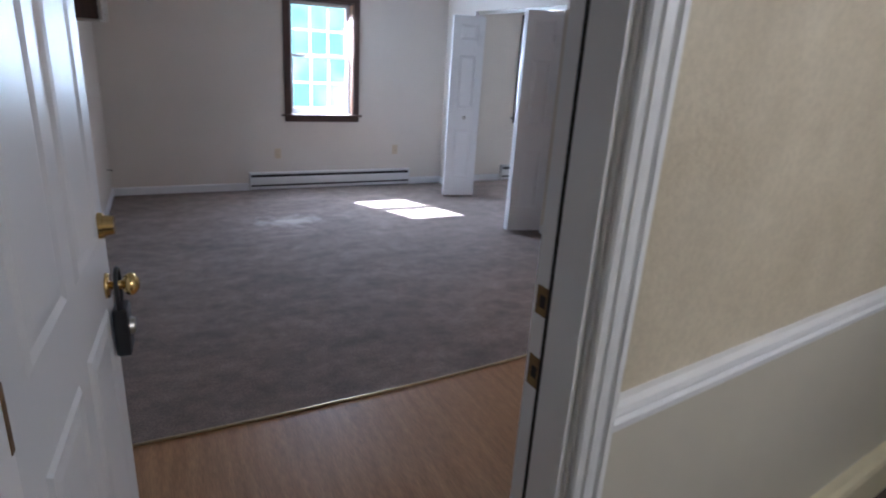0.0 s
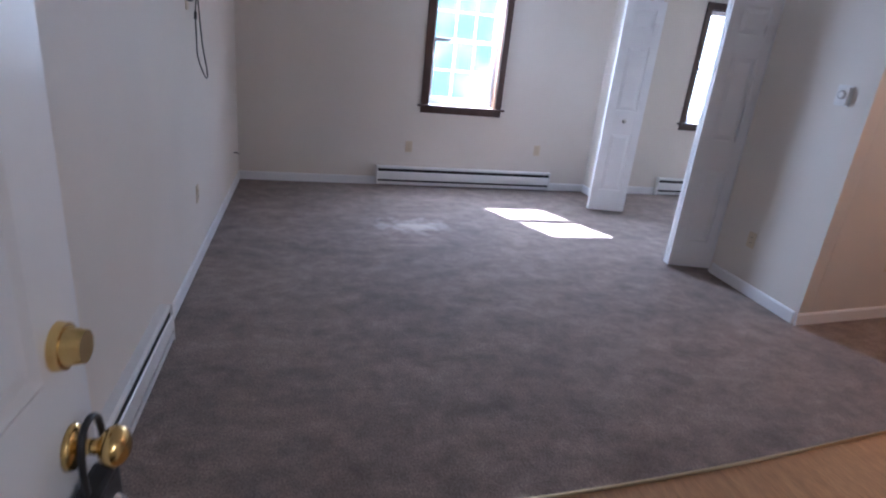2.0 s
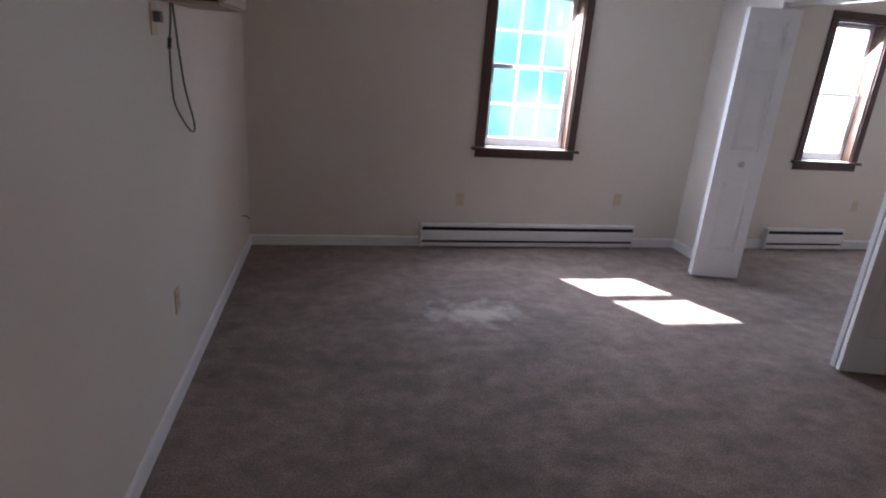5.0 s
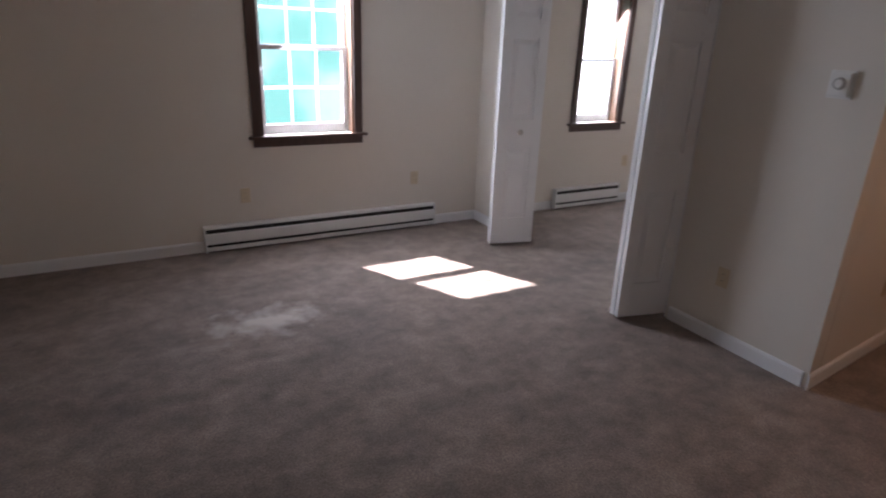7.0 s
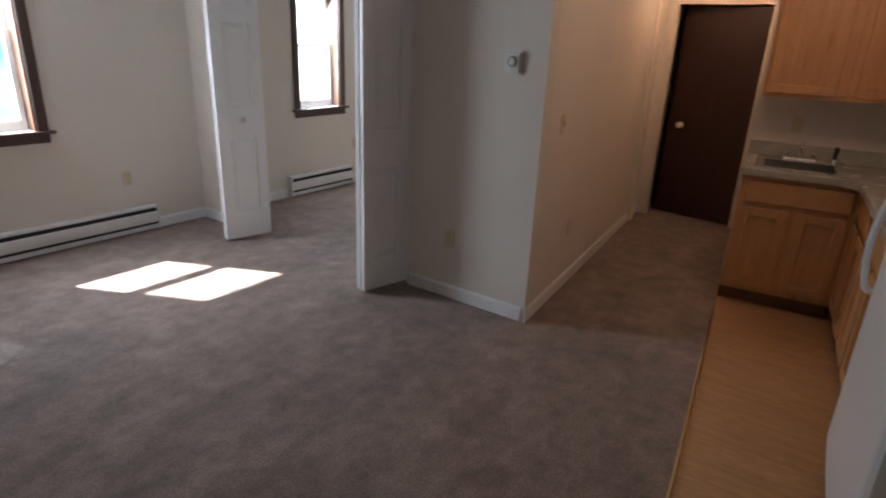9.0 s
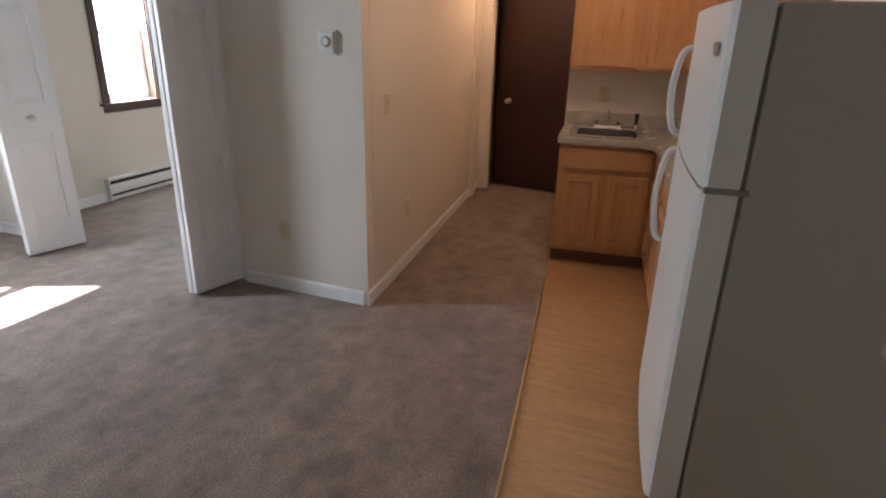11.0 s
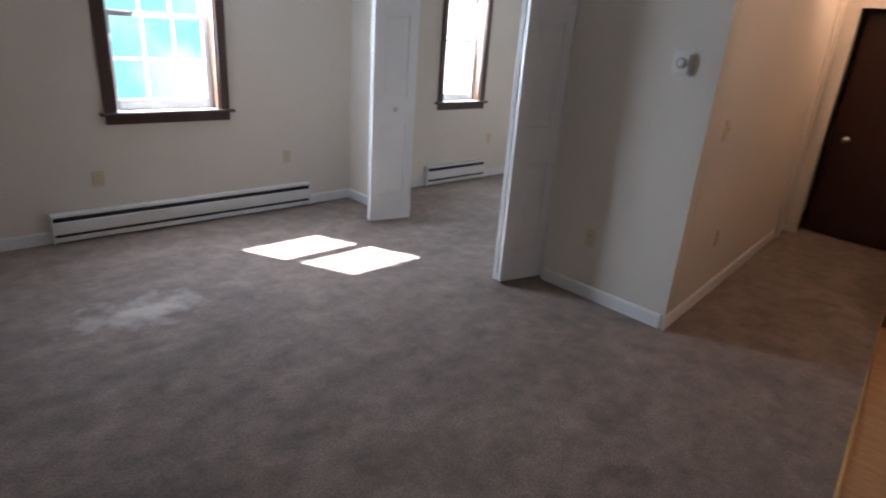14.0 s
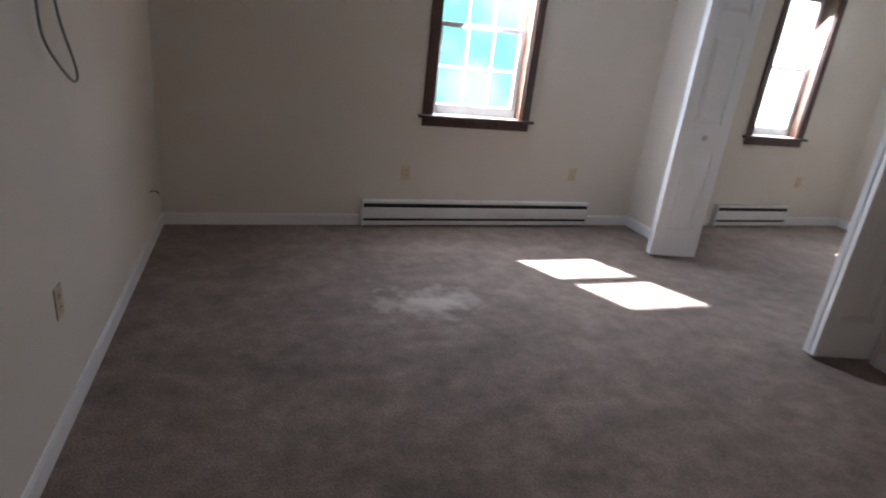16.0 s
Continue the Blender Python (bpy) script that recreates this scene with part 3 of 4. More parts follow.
# ---------------------------------------------------------------- bifold doors
def bifold_leaf(root, a, b, knob=False, side=-1):
    """One leaf from a to b in the plan, with raised panels; knob on the face towards side."""
    a, b = Vector((*a, 0)), Vector((*b, 0))
    L = (b - a).length
    m = Matrix.Translation(a) @ Matrix.Rotation(math.atan2(b.y - a.y, b.x - a.x), 4, "Z")
    th, z0, z1 = 0.032, 0.02, 2.07
    st = 0.080
    rails = [(z0, 0.24), (0.83, 1.05), (1.66, 1.80), (1.99, z1)]
    bm = B(((0, -th / 2, z0), (st, th / 2, z1), 0.002), ((L - st, -th / 2, z0), (L, th / 2, z1), 0.002))
    for ra, rb in rails:
        box(bm, (st, -th / 2, ra), (L - st, th / 2, rb))
    leaf = part("leaf", bm, DOORWHITE, root)
    leaf.matrix_local = root.matrix_world.inverted() @ m
    for (_, za), (zb, _) in zip(rails, rails[1:]):
        bm = B(((st, -0.002, za), (L - st, 0.002, zb)))
        for s in (-1, 1):
            y0, y1 = s * 0.002, s * 0.0135
            r = bmesh.ops.create_cube(bm, size=1, matrix=Matrix.Translation(((L) / 2, (y0 + y1) / 2, (za + zb) / 2)) @
                                      Matrix.Diagonal((L - 2 * st - 0.020, abs(y1 - y0), zb - za - 0.020, 1)))
            face = [v for v in r["verts"] if abs(v.co.y - y1) < 1e-5]
            for v in face:
                v.co.x += 0.034 if v.co.x < L / 2 else -0.034
                v.co.z += 0.034 if v.co.z < (za + zb) / 2 else -0.034
        part("door_panel", bm, DOORWHITE, leaf)
    if knob:
        bm = bmesh.new()
        cyl(bm, (L * 0.5, side * th / 2, 0.955), (L * 0.5, side * (th / 2 + 0.016), 0.955), 0.006)
        ball(bm, (L * 0.5, side * (th / 2 + 0.024), 0.955), 0.022, (1, 0.85, 1))
        part("knob", bm, NICKEL, leaf, "small satin metal knob", True)
    return leaf


bfa = thing("bifold_door", pose(3.90, -0.76, 0), "white panelled bifold door folded open, with a small metal knob", "bifold door", "bifold doors")
bifold_leaf(bfa, (3.560, -0.745), (3.925, -0.830), True, -1)
bifold_leaf(bfa, (3.572, -0.708), (3.942, -0.726))
bfb = thing("bifold_door", pose(3.86, -2.36, 0), "white panelled bifold door folded open against the partition end", "bifold door", "bifold doors")
bifold_leaf(bfb, (3.535, -2.252), (3.880, -2.336))
bifold_leaf(bfb, (3.537, -2.214), (3.895, -2.222))
structure("trim_bifold_track", B(((3.895, OPEN_S, 2.095), (3.935, OPEN_N, 2.129))), NICKEL, "metal track of the folding doors", "track")
structure("trim_bifold_jamb", B(((3.862, OPEN_N - 0.012, 0), (3.968, OPEN_N - 0.001, 2.128)), ((3.862, OPEN_S + 0.001, 0), (3.968, OPEN_S + 0.012, 2.128))), WHITE,
          "white painted opening jambs", "trim")


# ---------------------------------------------------------------- dark hallway door
def knob_set(parent, mat, x, z, y0, s, r=0.027):
    bm = bmesh.new()
    cyl(bm, (x, y0, z), (x, y0 + s * 0.008, z), r * 1.15, r * 1.05)
    cyl(bm, (x, y0, z), (x, y0 + s * 0.045, z), 0.011)
    ball(bm, (x, y0 + s * 0.055, z), r, (1, 0.72, 1))
    return part("knob", bm, mat, parent, "round metal door knob", True)


hd = thing("hall_door", KM @ pose(3.05, -0.88, 0, 0, 0, 90 - 14), "plain dark brown wooden door standing slightly ajar", "door")
leaf = part("door_leaf", B(((0.004, -0.035, 0.015), (0.764, 0.0, 1.975), 0.002)), DARKDOOR, hd)
knob_set(leaf, NICKEL, 0.63, 0.90, 0.0, 1)
for z in (0.25, 1.75):
    part("hinge", B(((-0.006, -0.006, z), (0.004, 0.004, z + 0.09))), NICKEL, hd)
structure("trim_hall_door_casing", B(((3.004, -0.098, 0), (3.019, -0.04, 2.045)), ((3.004, -0.948, 0), (3.019, -0.892, 2.045)), ((3.004, -0.892, 1.99), (3.019, -0.098, 2.045)),
                                    ((3.021, -0.112, 0), (3.119, -0.101, 1.995)), ((3.021, -0.888, 0), (3.119, -0.879, 1.995))), PAINT,
          "painted casing round the dark door", "trim", KM)


# ---------------------------------------------------------------- kitchen
def cabinet_front(root, name, x0, x1, z0, z1, knobless=True):
    """A frame-and-panel oak front in the plane local y = 0, proud towards -y."""
    s = 0.055
    bm = B(((x0, -0.021, z0), (x0 + s, -0.001, z1), 0.005), ((x1 - s, -0.021, z0), (x1, -0.001, z1), 0.005))
    door = part(name, bm, OAK, root)
    part("rail", B(((x0 + s, -0.021, z0), (x1 - s, -0.001, z0 + s), 0.005)), OAKH, door)
    part("rail", B(((x0 + s, -0.021, z1 - s), (x1 - s, -0.001, z1), 0.005)), OAKH, door)
    bm = B(((x0 + s, -0.005, z0 + s), (x1 - s, -0.001, z1 - s)))
    part("door_panel", bm, OAK, door)
    return door


def base_cabinet(m, w, label, doors=2, drawer=True):
    """A base cabinet: local x along the front, front plane y = 0, the back towards +y."""
    root = thing("base_cabinet", m, label, "cabinet", "kitchen base cabinets")
    part("body", B(((0, 0, 0.10), (w, 0.02, 0.875)), ((0, 0.02, 0.10), (0.016, 0.58, 0.875)), ((w - 0.016, 0.02, 0.10), (w, 0.58, 0.875)),
                   ((0.016, 0.57, 0.10), (w - 0.016, 0.58, 0.875)), ((0.016, 0.02, 0.10), (w - 0.016, 0.57, 0.116))), OAK, root)
    part("toe_kick", B(((0.0, 0.055, 0), (w, 0.07, 0.10))), TOEKICK, root)
    n = doors
    for k in range(n):
        a, b = 0.030 + (w - 0.02) * k / n, -0.020 + (w - 0.02) * (k + 1) / n
        cabinet_front(root, "door", a, b, 0.135, 0.665)
    if drawer:
        part("drawer_front", B(((0.035, -0.019, 0.70), (w - 0.035, -0.001, 0.84), 0.006)), OAKH, root)
    return root


FU, FV = 1.10, -1.62            # fronts of the two kitchen runs
SIDE = KM @ pose(FU, -0.97, 0, 0, 0, -90)      # sink run: local x runs towards the corner
base_cabinet(SIDE, 0.65, "honey oak sink base cabinet with two doors and a false drawer")
base_cabinet(KM @ pose(1.10, FV, 0, 0, 0, 180), 0.62, "honey oak base cabinet in the corner", 2)
base_cabinet(KM @ pose(0.475, FV, 0, 0, 0, 180), 0.70, "honey oak base cabinet beside the refrigerator", 2)

# one L-shaped worktop with a hole for the sink
ct = bmesh.new()
SU0, SU1, SV0, SV1 = 1.14, 1.58, -1.50, -1.04
for lo, hi in (((FU - 0.03, SV1, 0.875), (1.715, -0.955, 0.913)), ((FU - 0.03, SV0, 0.875), (SU0, SV1, 0.913)), ((SU1, SV0, 0.875), (1.715, SV1, 0.913)),
               ((FU - 0.03, -2.245, 0.875), (1.715, SV0, 0.913)), ((-0.23, -2.245, 0.875), (FU - 0.03, FV + 0.03, 0.913))):
    box(ct, lo, hi)
ir = 0.10
prism(ct, [(FU - 0.03, FV + 0.03)] + [(FU - 0.03 - ir + ir * math.sin(a), FV + 0.03 + ir - ir * math.cos(a)) for a in [math.pi / 2 * k / 8 for k in range(8, -1, -1)]], 0.875, 0.913)
worktop = thing("worktop", KM, "grey-green speckled laminate worktop with a low backsplash", "worktop")
part("slab", ct, LAMINATE, worktop)
part("front_edge", B(((FU - 0.042, FV + 0.03 + ir, 0.868), (FU - 0.0305, -0.955, 0.9135), 0.005)), LAMINATE, worktop)
part("front_edge", B(((-0.23, FV + 0.0305, 0.868), (FU - 0.03 - ir, FV + 0.042, 0.9135), 0.005)), LAMINATE, worktop)
arc = [math.pi / 2 * k / 10 for k in range(11)]
ring = [(FU - 0.03 - ir + ir * math.sin(a), FV + 0.03 + ir - ir * math.cos(a)) for a in arc]
ring += [(FU - 0.03 - ir + (ir - 0.012) * math.sin(a), FV + 0.03 + ir - (ir - 0.012) * math.cos(a)) for a in arc[::-1]]
part("front_edge", prism(bmesh.new(), ring, 0.868, 0.9135), LAMINATE, worktop)
part("backsplash", B(((1.696, -2.245, 0.9135), (1.7155, -0.955, 1.01), 0.004)), LAMINATE, worktop)
part("backsplash", B(((-0.23, -2.2455, 0.9135), (1.694, -2.226, 1.01), 0.004)), LAMINATE, worktop)

sink = thing("kitchen_sink", KM @ pose(SU0, SV0, 0.913), "stainless steel single-bowl drop-in sink", "sink")
su, sv = SU1 - SU0, SV1 - SV0
bm = B(((-0.02, -0.02, 0.0005), (0.03, sv + 0.02, 0.008), 0.003), ((su - 0.06, -0.02, 0.0005), (su + 0.02, sv + 0.02, 0.008), 0.003),
       ((0.03, -0.02, 0.0005), (su - 0.06, 0.03, 0.008), 0.003), ((0.03, sv - 0.03, 0.0005), (su - 0.06, sv + 0.02, 0.008), 0.003))
part("rim", bm, CHROME, sink)
bm = bmesh.new()
x0, x1, y0, y1 = 0.03, su - 0.06, 0.03, sv - 0.03
for lo, hi in (((x0, y0, -0.16), (x0 + 0.003, y1, 0.004)), ((x1 - 0.003, y0, -0.16), (x1, y1, 0.004)), ((x0, y0, -0.16), (x1, y0 + 0.003, 0.004)),
               ((x0, y1 - 0.003, -0.16), (x1, y1, 0.004)), ((x0, y0, -0.163), (x1, y1, -0.16))):
    box(bm, lo, hi)
part("bowl", bm, CHROME, sink)
part("drain", cyl(bmesh.new(), ((x0 + x1) / 2, (y0 + y1) / 2, -0.16), ((x0 + x1) / 2, (y0 + y1) / 2, -0.156), 0.04), GASKET, sink)
faucet = thing("faucet", KM @ pose(SU1 - 0.02, -1.27, 0.921), "chrome two-handle kitchen faucet", "faucet")
part("base", B(((-0.025, -0.10, 0), (0.025, 0.10, 0.02), 0.008)), CHROME, faucet)
part("spout", tube(bmesh.new(), [(0, 0, 0.015), (0, 0, 0.09), (-0.05, 0, 0.13), (-0.12, 0, 0.125), (-0.16, 0, 0.10)], 0.010), CHROME, faucet, "", True)
for s in (-1, 1):
    h = part("handle", cyl(bmesh.new(), (0, s * 0.08, 0.02), (0, s * 0.08, 0.05), 0.016, 0.02), CHROME, faucet)
    part("lever", B(((-0.06, s * 0.08 - 0.006, 0.05), (0.01, s * 0.08 + 0.006, 0.06), 0.003)), CHROME, h)
sprayer = thing("sink_sprayer", KM @ pose(SU1 - 0.01, -1.47, 0.921), "black side sprayer in the sink deck", "sprayer")
part("holder", cyl(bmesh.new(), (0, 0, 0), (0, 0, 0.03), 0.020, 0.014), CHROME, sprayer)
part("spray_head", cyl(bmesh.new(), (0, 0, 0.03), (-0.015, 0, 0.11), 0.011, 0.016), BLACK, sprayer)


def wall_cabinet(m, w, h, label, doors):
    root = thing("wall_cabinet", m, label, "cabinet", "kitchen wall cabinets")
    part("body", B(((0, 0, 0), (w, 0.30, h), 0.002)), OAK, root)
    for k in range(doors):
        a, b = 0.022 + w * k / doors, -0.022 + w * (k + 1) / doors
        cabinet_front(root, "door", a, b, 0.025, h - 0.025)
    return root


wall_cabinet(KM @ pose(1.415, -0.97, 1.33, 0, 0, -90), 0.96, 0.80, "honey oak wall cabinet with two doors above the sink", 2)
wall_cabinet(KM @ pose(1.41, -1.935, 1.33, 0, 0, 180), 0.88, 0.80, "honey oak wall cabinet on the kitchen's back wall", 2)

# the refrigerator: local x along its front from the near side, front towards +y
FR0, FR1 = -1.23, -0.39
fr = thing("refrigerator", KM @ pose(-1.262, -1.508, 0, 0, 0, -1.6), "white top-freezer refrigerator with textured sides darkened for shade", "refrigerator")
fw, fd, fh, split = FR1 - FR0, 0.66, 1.64, 1.17
part("cabinet_body", B(((0, -fd, 0.03), (fw, -0.112, fh), 0.008)), SHADEDSIDE, fr, "textured side panels with shade put into their grey")
part("gasket", B(((0.012, -0.112, 0.10), (fw - 0.012, -0.101, fh - 0.012))), GASKET, fr)


def fridge_door(name, z0, z1):
    bm = bmesh.new()
    pts = [(0.0, -0.101), (0.0, -0.02), (0.012, -0.006), (0.03, -0.001)]
    for k in range(9):
        s = k / 8
        pts.append((0.05 + (fw - 0.10) * s, 0.010 * (1 - (2 * s - 1) ** 2)))
    pts += [(fw - 0.03, -0.001), (fw - 0.012, -0.006), (fw, -0.02), (fw, -0.101)]
    prism(bm, pts, z0, z1)
    return part(name, bm, ENAMEL, fr, "white enamelled door")


lower = fridge_door("fridge_door", 0.11, split - 0.005)
upper = fridge_door("freezer_door", split + 0.005, fh)
part("toe_grille", B(((0.02, -0.112, 0.015), (fw - 0.02, -0.095, 0.10))), GASKET, fr)
for door, za, zb in ((lower, 0.76, split - 0.03), (upper, split + 0.03, 1.52)):
    x = fw - 0.05
    part("handle", tube(bmesh.new(), [(x, 0.0, za), (x, 0.034, za + 0.03), (x, 0.052, (za + zb) / 2), (x, 0.034, zb - 0.03), (x, 0.0, zb)], 0.013, 10), ENAMEL, door,
         "white bow handle", True)
part("middle_hinge", B(((-0.006, -0.125, split - 0.011), (0.055, -0.012, split + 0.006), 0.003)), GASKET, fr, "dark metal hinge")
part("top_hinge", B(((0.01, -0.10, fh), (0.09, -0.01, fh + 0.018), 0.004)), ENAMEL, fr)
part("badge", B(((0.055, 0.004, fh - 0.13), (0.105, 0.013, fh - 0.095), 0.002)), NICKEL, upper, "small metal badge")
for x in (0.05, fw - 0.05):
    for y in (-0.12, -fd + 0.05):
        part("foot", cyl(bmesh.new(), (x, y, -0.003), (x, y, 0.03), 0.018), BLACK, fr)

# ceiling lamps
lamp = thing("ceiling_lamp", KM @ pose(2.35, -0.42, H), "round flush hallway ceiling lamp with warm light", "lamp", "ceiling lamps")
part("base", cyl(bmesh.new(), (0, 0, 0), (0, 0, -0.03), 0.13, seg=32), BRASS, lamp)
for k in range(3):
    a = k * 2.094
    part("clip", B(((0.12 * math.cos(a) - 0.005, 0.12 * math.sin(a) - 0.005, -0.05), (0.12 * math.cos(a) + 0.005, 0.12 * math.sin(a) + 0.005, -0.03))), BRASS, lamp)


copy_thing(lamp, KM @ pose(0.40, -1.25, H))["label"] = "round flush kitchen ceiling lamp with warm light"


# ---------------------------------------------------------------- entry door
DL, DOPEN = 0.850, 85.5
ed = thing("entry_door", pose(0.245, -6.135, 0, 0, 0, DOPEN), "white embossed six-panel entry door standing open, with brass locks", "door")
# local x from the hinge to the free edge; the outer face is towards local -y
TH = 0.044
edl = part("door_leaf", B(((0, 0, 0.012), (DL, TH, 2.04), 0.002)), ENTRYPAINT, ed)
for xa, xb in ((0.110, 0.380), (0.470, 0.740)):
    for za, zb in ((0.20, 1.00), (1.17, 1.76), (1.83, 1.96)):
        bm = bmesh.new()
        for s, yy in ((1, 0.0), (-1, TH)):
            ring = [(xa, za), (xb, za), (xb, zb), (xa, zb)]
            for d0, d1, h0, h1 in ((0, 0.012, 0.0, 0.006), (0.012, 0.03, 0.006, 0.0015), (0.03, 0.05, 0.0015, 0.005)):
                for i in range(4):
                    j = (i + 1) % 4
                    def ins(p, d):
                        return (p[0] + (d if p[0] == xa else -d), p[1] + (d if p[1] == za else -d))
                    a0, b0, a1, b1 = ins(ring[i], d0), ins(ring[j], d0), ins(ring[i], d1), ins(ring[j], d1)
                    bm.faces.new([bm.verts.new((p[0], yy - s * hh, p[1])) for p, hh in ((a0, h0), (b0, h0), (b1, h1), (a1, h1))])
            e = 0.05
            bm.faces.new([bm.verts.new((p[0], yy - s * 0.005, p[1])) for p in ((xa + e, za + e), (xb - e, za + e), (xb - e, zb - e), (xa + e, zb - e))])
        part("door_panel", bm, ENTRYPAINT, edl)
bm = bmesh.new()
cyl(bm, (DL - 0.065, 0, 1.20), (DL - 0.065, -0.012, 1.20), 0.033, 0.031, 28)
cyl(bm, (DL - 0.065, -0.012, 1.20), (DL - 0.065, -0.034, 1.20), 0.026, 0.022, 28)
part("deadbolt", bm, BRASS, edl, "polished brass deadbolt")
part("deadbolt_turn", B(((DL - 0.071, TH, 1.117), (DL - 0.059, TH + 0.03, 1.167), 0.003)), BRASS, edl)
knob_set(edl, BRASS, DL - 0.070, 1.045, 0.0, -1, 0.029)
knob_set(edl, BRASS, DL - 0.070, 1.045, TH, 1, 0.029)
for z, nm in ((1.20, "bolt_plate"), (1.045, "latch_plate")):
    part(nm, B(((DL - 0.0005, 0.010, z - 0.028), (DL + 0.0015, 0.034, z + 0.028))), BRASS, edl)
for z in (0.20, 1.13, 1.78):
    part("hinge", B(((-0.004, 0.0, z), (0.0, 0.040, z + 0.10)), ((-0.009, -0.006, z), (0.003, 0.004, z + 0.10))), OLDBRASS, ed, "brass butt hinge")
# a key lockbox hangs from the outer knob
lb = thing("key_lockbox", ed.matrix_world @ pose(DL - 0.070, -0.026, 1.045), "black key lockbox with dial hanging from the door knob", "lockbox")
bm = bmesh.new()
tube(bm, [(-0.028, 0, -0.075), (-0.034, 0, -0.02), (-0.026, 0, 0.028), (0, 0, 0.044), (0.026, 0, 0.028), (0.034, 0, -0.02), (0.028, 0, -0.075)], 0.005, 8)
part("shackle", bm, BLACK, lb, "", True)
part("case", B(((-0.038, -0.018, -0.185), (0.038, 0.018, -0.055), 0.009)), BLACK, lb)
part("dial", cyl(bmesh.new(), (0, -0.018, -0.115), (0, -0.028, -0.115), 0.024, 0.020, 24), NICKEL, lb, "grey combination dial")

# jambs, stops and casings of the entry doorway
structure("trim_entry_jamb", B(((JX, -6.225, 0), (JX + 0.032, -6.055, 2.07)), ((0.203, -6.225, 0), (0.236, -6.055, 2.07)), ((0.236, -6.225, 2.05), (JX, -6.055, 2.069)),
                               ((JX - 0.013, -6.215, 0), (JX, -6.125, 2.05)), ((0.236, -6.215, 0), (0.249, -6.130, 2.05))), DOORWHITE,
          "white painted entry door jamb", "trim")
structure("trim_weatherstrip", B(((JX - 0.012, -6.1245, 0), (JX - 0.0005, -6.112, 2.05))), GAP, "black weatherstrip along the door stop", "trim")
for z, h in ((1.20, 0.030), (1.045, 0.034)):
    sp = thing("strike_plate", pose(JX, -6.085, z), "brass strike plate screwed to the door jamb", "strike plate", "strike plates")
    part("plate", B(((-0.002, -0.020, -h), (0.0005, 0.020, h))), OLDBRASS, sp)
    part("latch_hole", B(((-0.0026, -0.010, -0.013), (-0.0015, 0.008, 0.013))), GAP, sp)


def casing(name, x0, x1, z0, z1, y, flip):
    """Moulded upright casing on the corridor side."""
    bm = bmesh.new()
    w = x1 - x0
    pts = [(0, 0), (0.0, 0.010), (0.06, 0.014), (0.12, 0.009), (0.30, 0.013), (0.36, 0.018), (0.62, 0.020), (0.70, 0.014), (0.78, 0.022), (0.95, 0.022), (1.0, 0.016), (1.0, 0)]
    if flip:
        pts = [(1 - s, d) for s, d in pts[::-1]]
    prism(bm, [(x0 + w * s, y - d) for s, d in pts], z0, z1)
    return structure(name, bm, WHITE, "white fluted door casing", "trim")


casing("trim_entry_casing_1", JX + 0.006, JX + 0.078, 0, 2.13, -6.2255, False)
casing("trim_entry_casing_2", 0.160, 0.230, 0, 2.13, -6.2255, True)
structure("trim_entry_casing_head", B(((0.232, -6.245, 2.058), (JX + 0.004, -6.2256, 2.13))), WHITE, "white door head casing", "trim")

# corridor: wallpaper above, wainscot below, chair rail between
structure("wallpaper_corridor", B(((0.002, -0.022, 0.985), (4.9, -0.0005, H))), WALLPAPER, "mottled beige wallpaper on the corridor wall", "wallpaper", CM)
structure("wainscot_corridor", B(((0.002, -0.022, 0.0), (4.9, -0.0005, 0.984))), WAINSCOT, "cream painted lower corridor wall", "wainscot", CM)
structure("wallpaper_corridor_west", B(((-1.7, -6.222, 0), (0.20, -6.2005, H)), ((0.20, -6.222, 2.08), (JX + 0.032, -6.2005, H))), WALLPAPER,
          "mottled beige wallpaper over the doorway", "wallpaper")
bm = bmesh.new()
profile(bm, [(-0.0225, 0.893), (-0.0225, 0.974), (-0.040, 0.974), (-0.052, 0.966), (-0.054, 0.950), (-0.044, 0.940), (-0.038, 0.928), (-0.046, 0.920), (-0.044, 0.902), (-0.034, 0.893)],
        0.003, 4.9)
structure("trim_chair_rail", bm, WHITE, "white moulded chair rail", "trim", CM @ pose(0, 0, 0.043))
ch = thing("heater_cover", CM @ pose(1.20, -0.0225, 0), "plain cream metal pipe cover along the corridor floor", "heater cover")
bm = bmesh.new()
profile(bm, [(-0.0005, -0.012), (-0.0005, 0.185), (-0.035, 0.185), (-0.052, 0.176), (-0.060, 0.158), (-0.060, -0.012)], 0.014, 2.7)
part("cover", bm, CREAM, ch)
part("end_cap", B(((0, -0.064, -0.012), (0.014, -0.0005, 0.19), 0.005)), CREAM, ch)
# made-up fixture above the corridor fill light, out of view
lamp2 = thing("corridor_lamp", pose(2.1, -7.7, H), "round flush ceiling lamp added unseen to light the corridor", "lamp")
part("base", cyl(bmesh.new(), (0, 0, 0), (0, 0, -0.03), 0.14, seg=32), BRASS, lamp2)


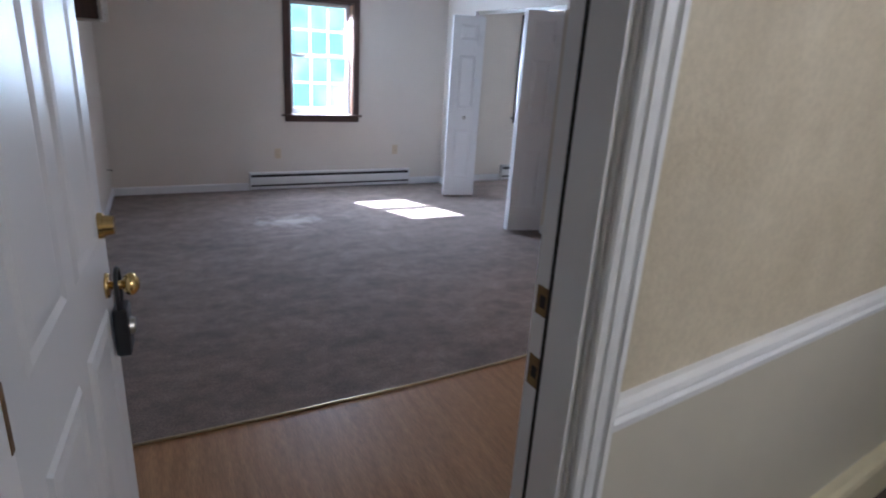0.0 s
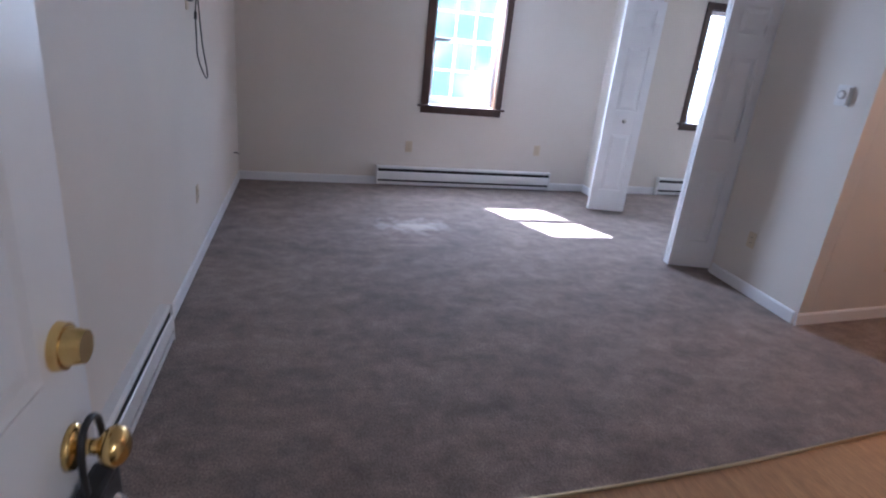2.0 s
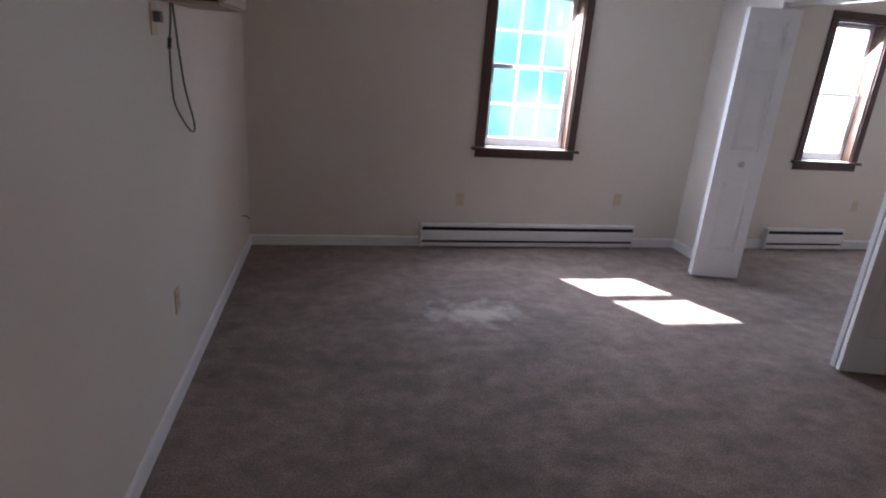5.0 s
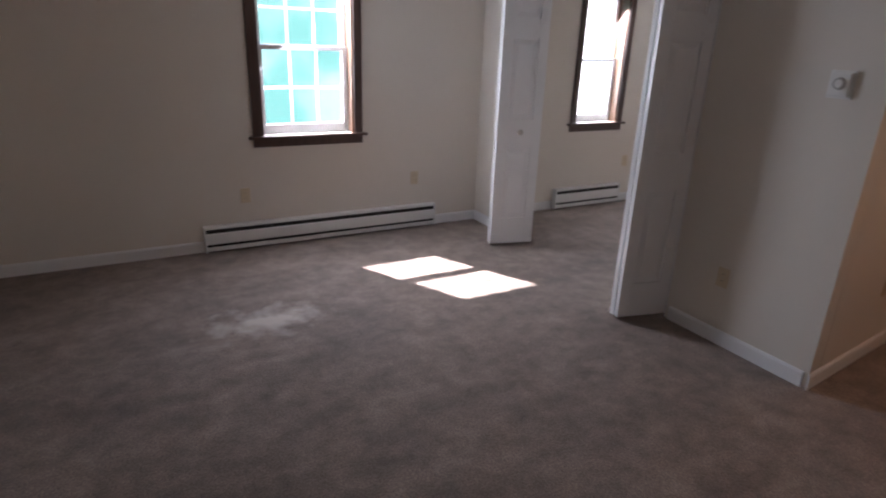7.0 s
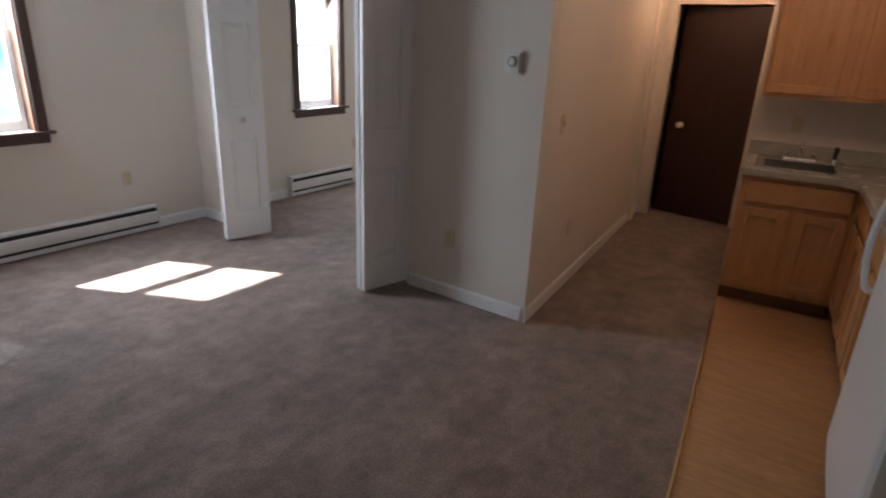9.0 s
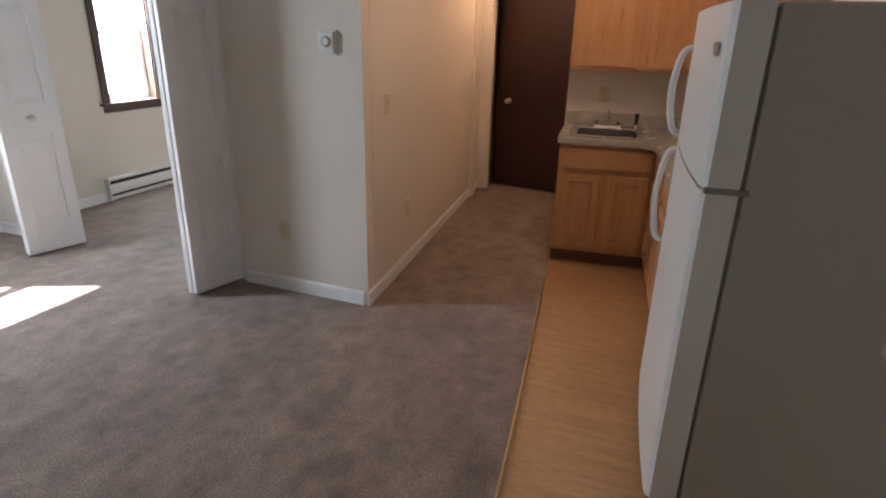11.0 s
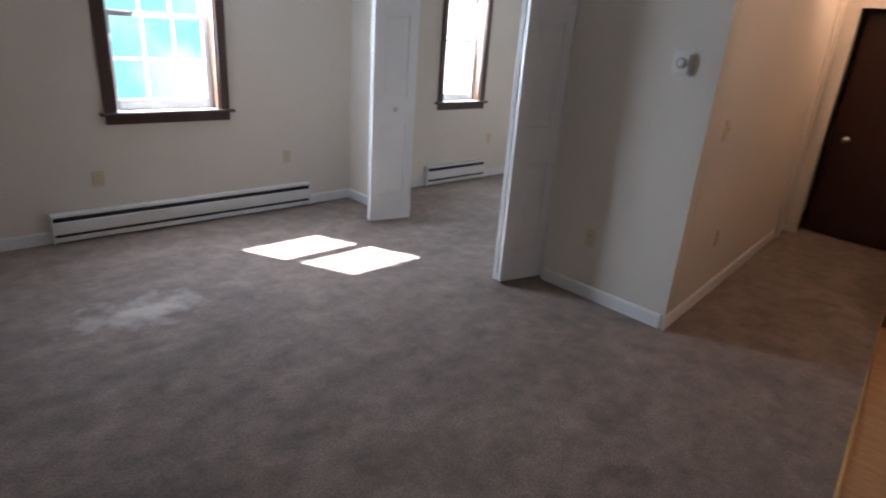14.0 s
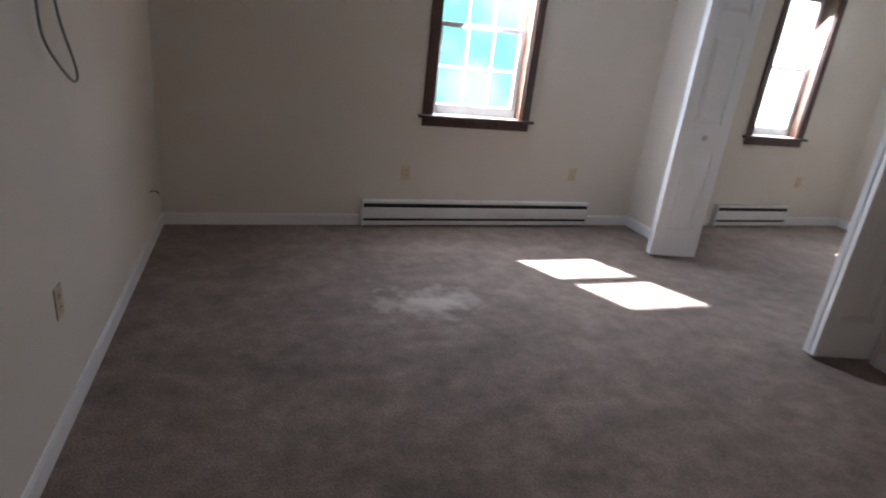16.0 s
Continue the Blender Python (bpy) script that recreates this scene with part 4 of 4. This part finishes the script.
# ---------------------------------------------------------------- side wall: air conditioner, plug and cord
ac = thing("air_conditioner", WM @ pose(0, -1.83, 1.715), "dark brown wall air conditioner with a beige underside", "air conditioner")
part("shell", B(((0.001, -0.29, 0.012), (0.23, 0.29, 0.42), 0.010)), DARKWOOD, ac)
part("underside", B(((0.004, -0.285, 0.0), (0.235, 0.285, 0.012), 0.004)), ACSHELL, ac, "beige bottom tray")
part("front_panel", B(((0.2305, -0.28, 0.01), (0.252, 0.28, 0.41), 0.008)), ACSHELL, ac)
for k in range(9):
    part("louvre", B(((0.2525, -0.25, 0.05 + k * 0.026), (0.260, 0.10, 0.058 + k * 0.026))), ACSHELL, ac)
out_box = thing("wall_outlet", WM @ pose(0, -2.18, 1.645, 0, 0, 90), "ivory outlet high on the side wall with a dark plug", "outlet", "wall outlets")
part("cover_plate", B(((-0.036, -0.006, -0.058), (0.036, 0, 0.058), 0.003)), IVORY, out_box)
part("plug", B(((-0.018, -0.035, -0.01), (0.018, -0.006, 0.03), 0.005)), CORDGREY, out_box, "dark plug")
cord = thing("power_cord", WM @ pose(0, -2.03, 1.70), "dark grey power cord hanging in a long loop", "cord")
part("cable", tube(bmesh.new(), [(0.03, 0.0, 0.02), (0.03, -0.015, -0.05), (0.03, -0.06, -0.15), (0.035, -0.085, -0.26), (0.03, -0.05, -0.37), (0.03, 0.07, -0.46), (0.03, 0.20, -0.525),
                                 (0.03, 0.265, -0.525), (0.03, 0.25, -0.47), (0.03, 0.14, -0.33), (0.03, 0.09, -0.20), (0.03, 0.05, -0.06), (0.03, 0.03, 0.02)], 0.0045, 8), CORDGREY, cord, "", True)
part("splice", cyl(bmesh.new(), (0.03, -0.05, -0.12), (0.03, -0.064, -0.16), 0.008), BLACK, cord)
stub = thing("cable_stub", pose(0, -0.42, 0.36), "short black cable end poking from the wall", "cable")
part("cable", tube(bmesh.new(), [(0, 0, 0), (0.03, 0, 0.002), (0.05, -0.02, -0.004), (0.055, -0.05, 0.0)], 0.004, 6), BLACK, stub)
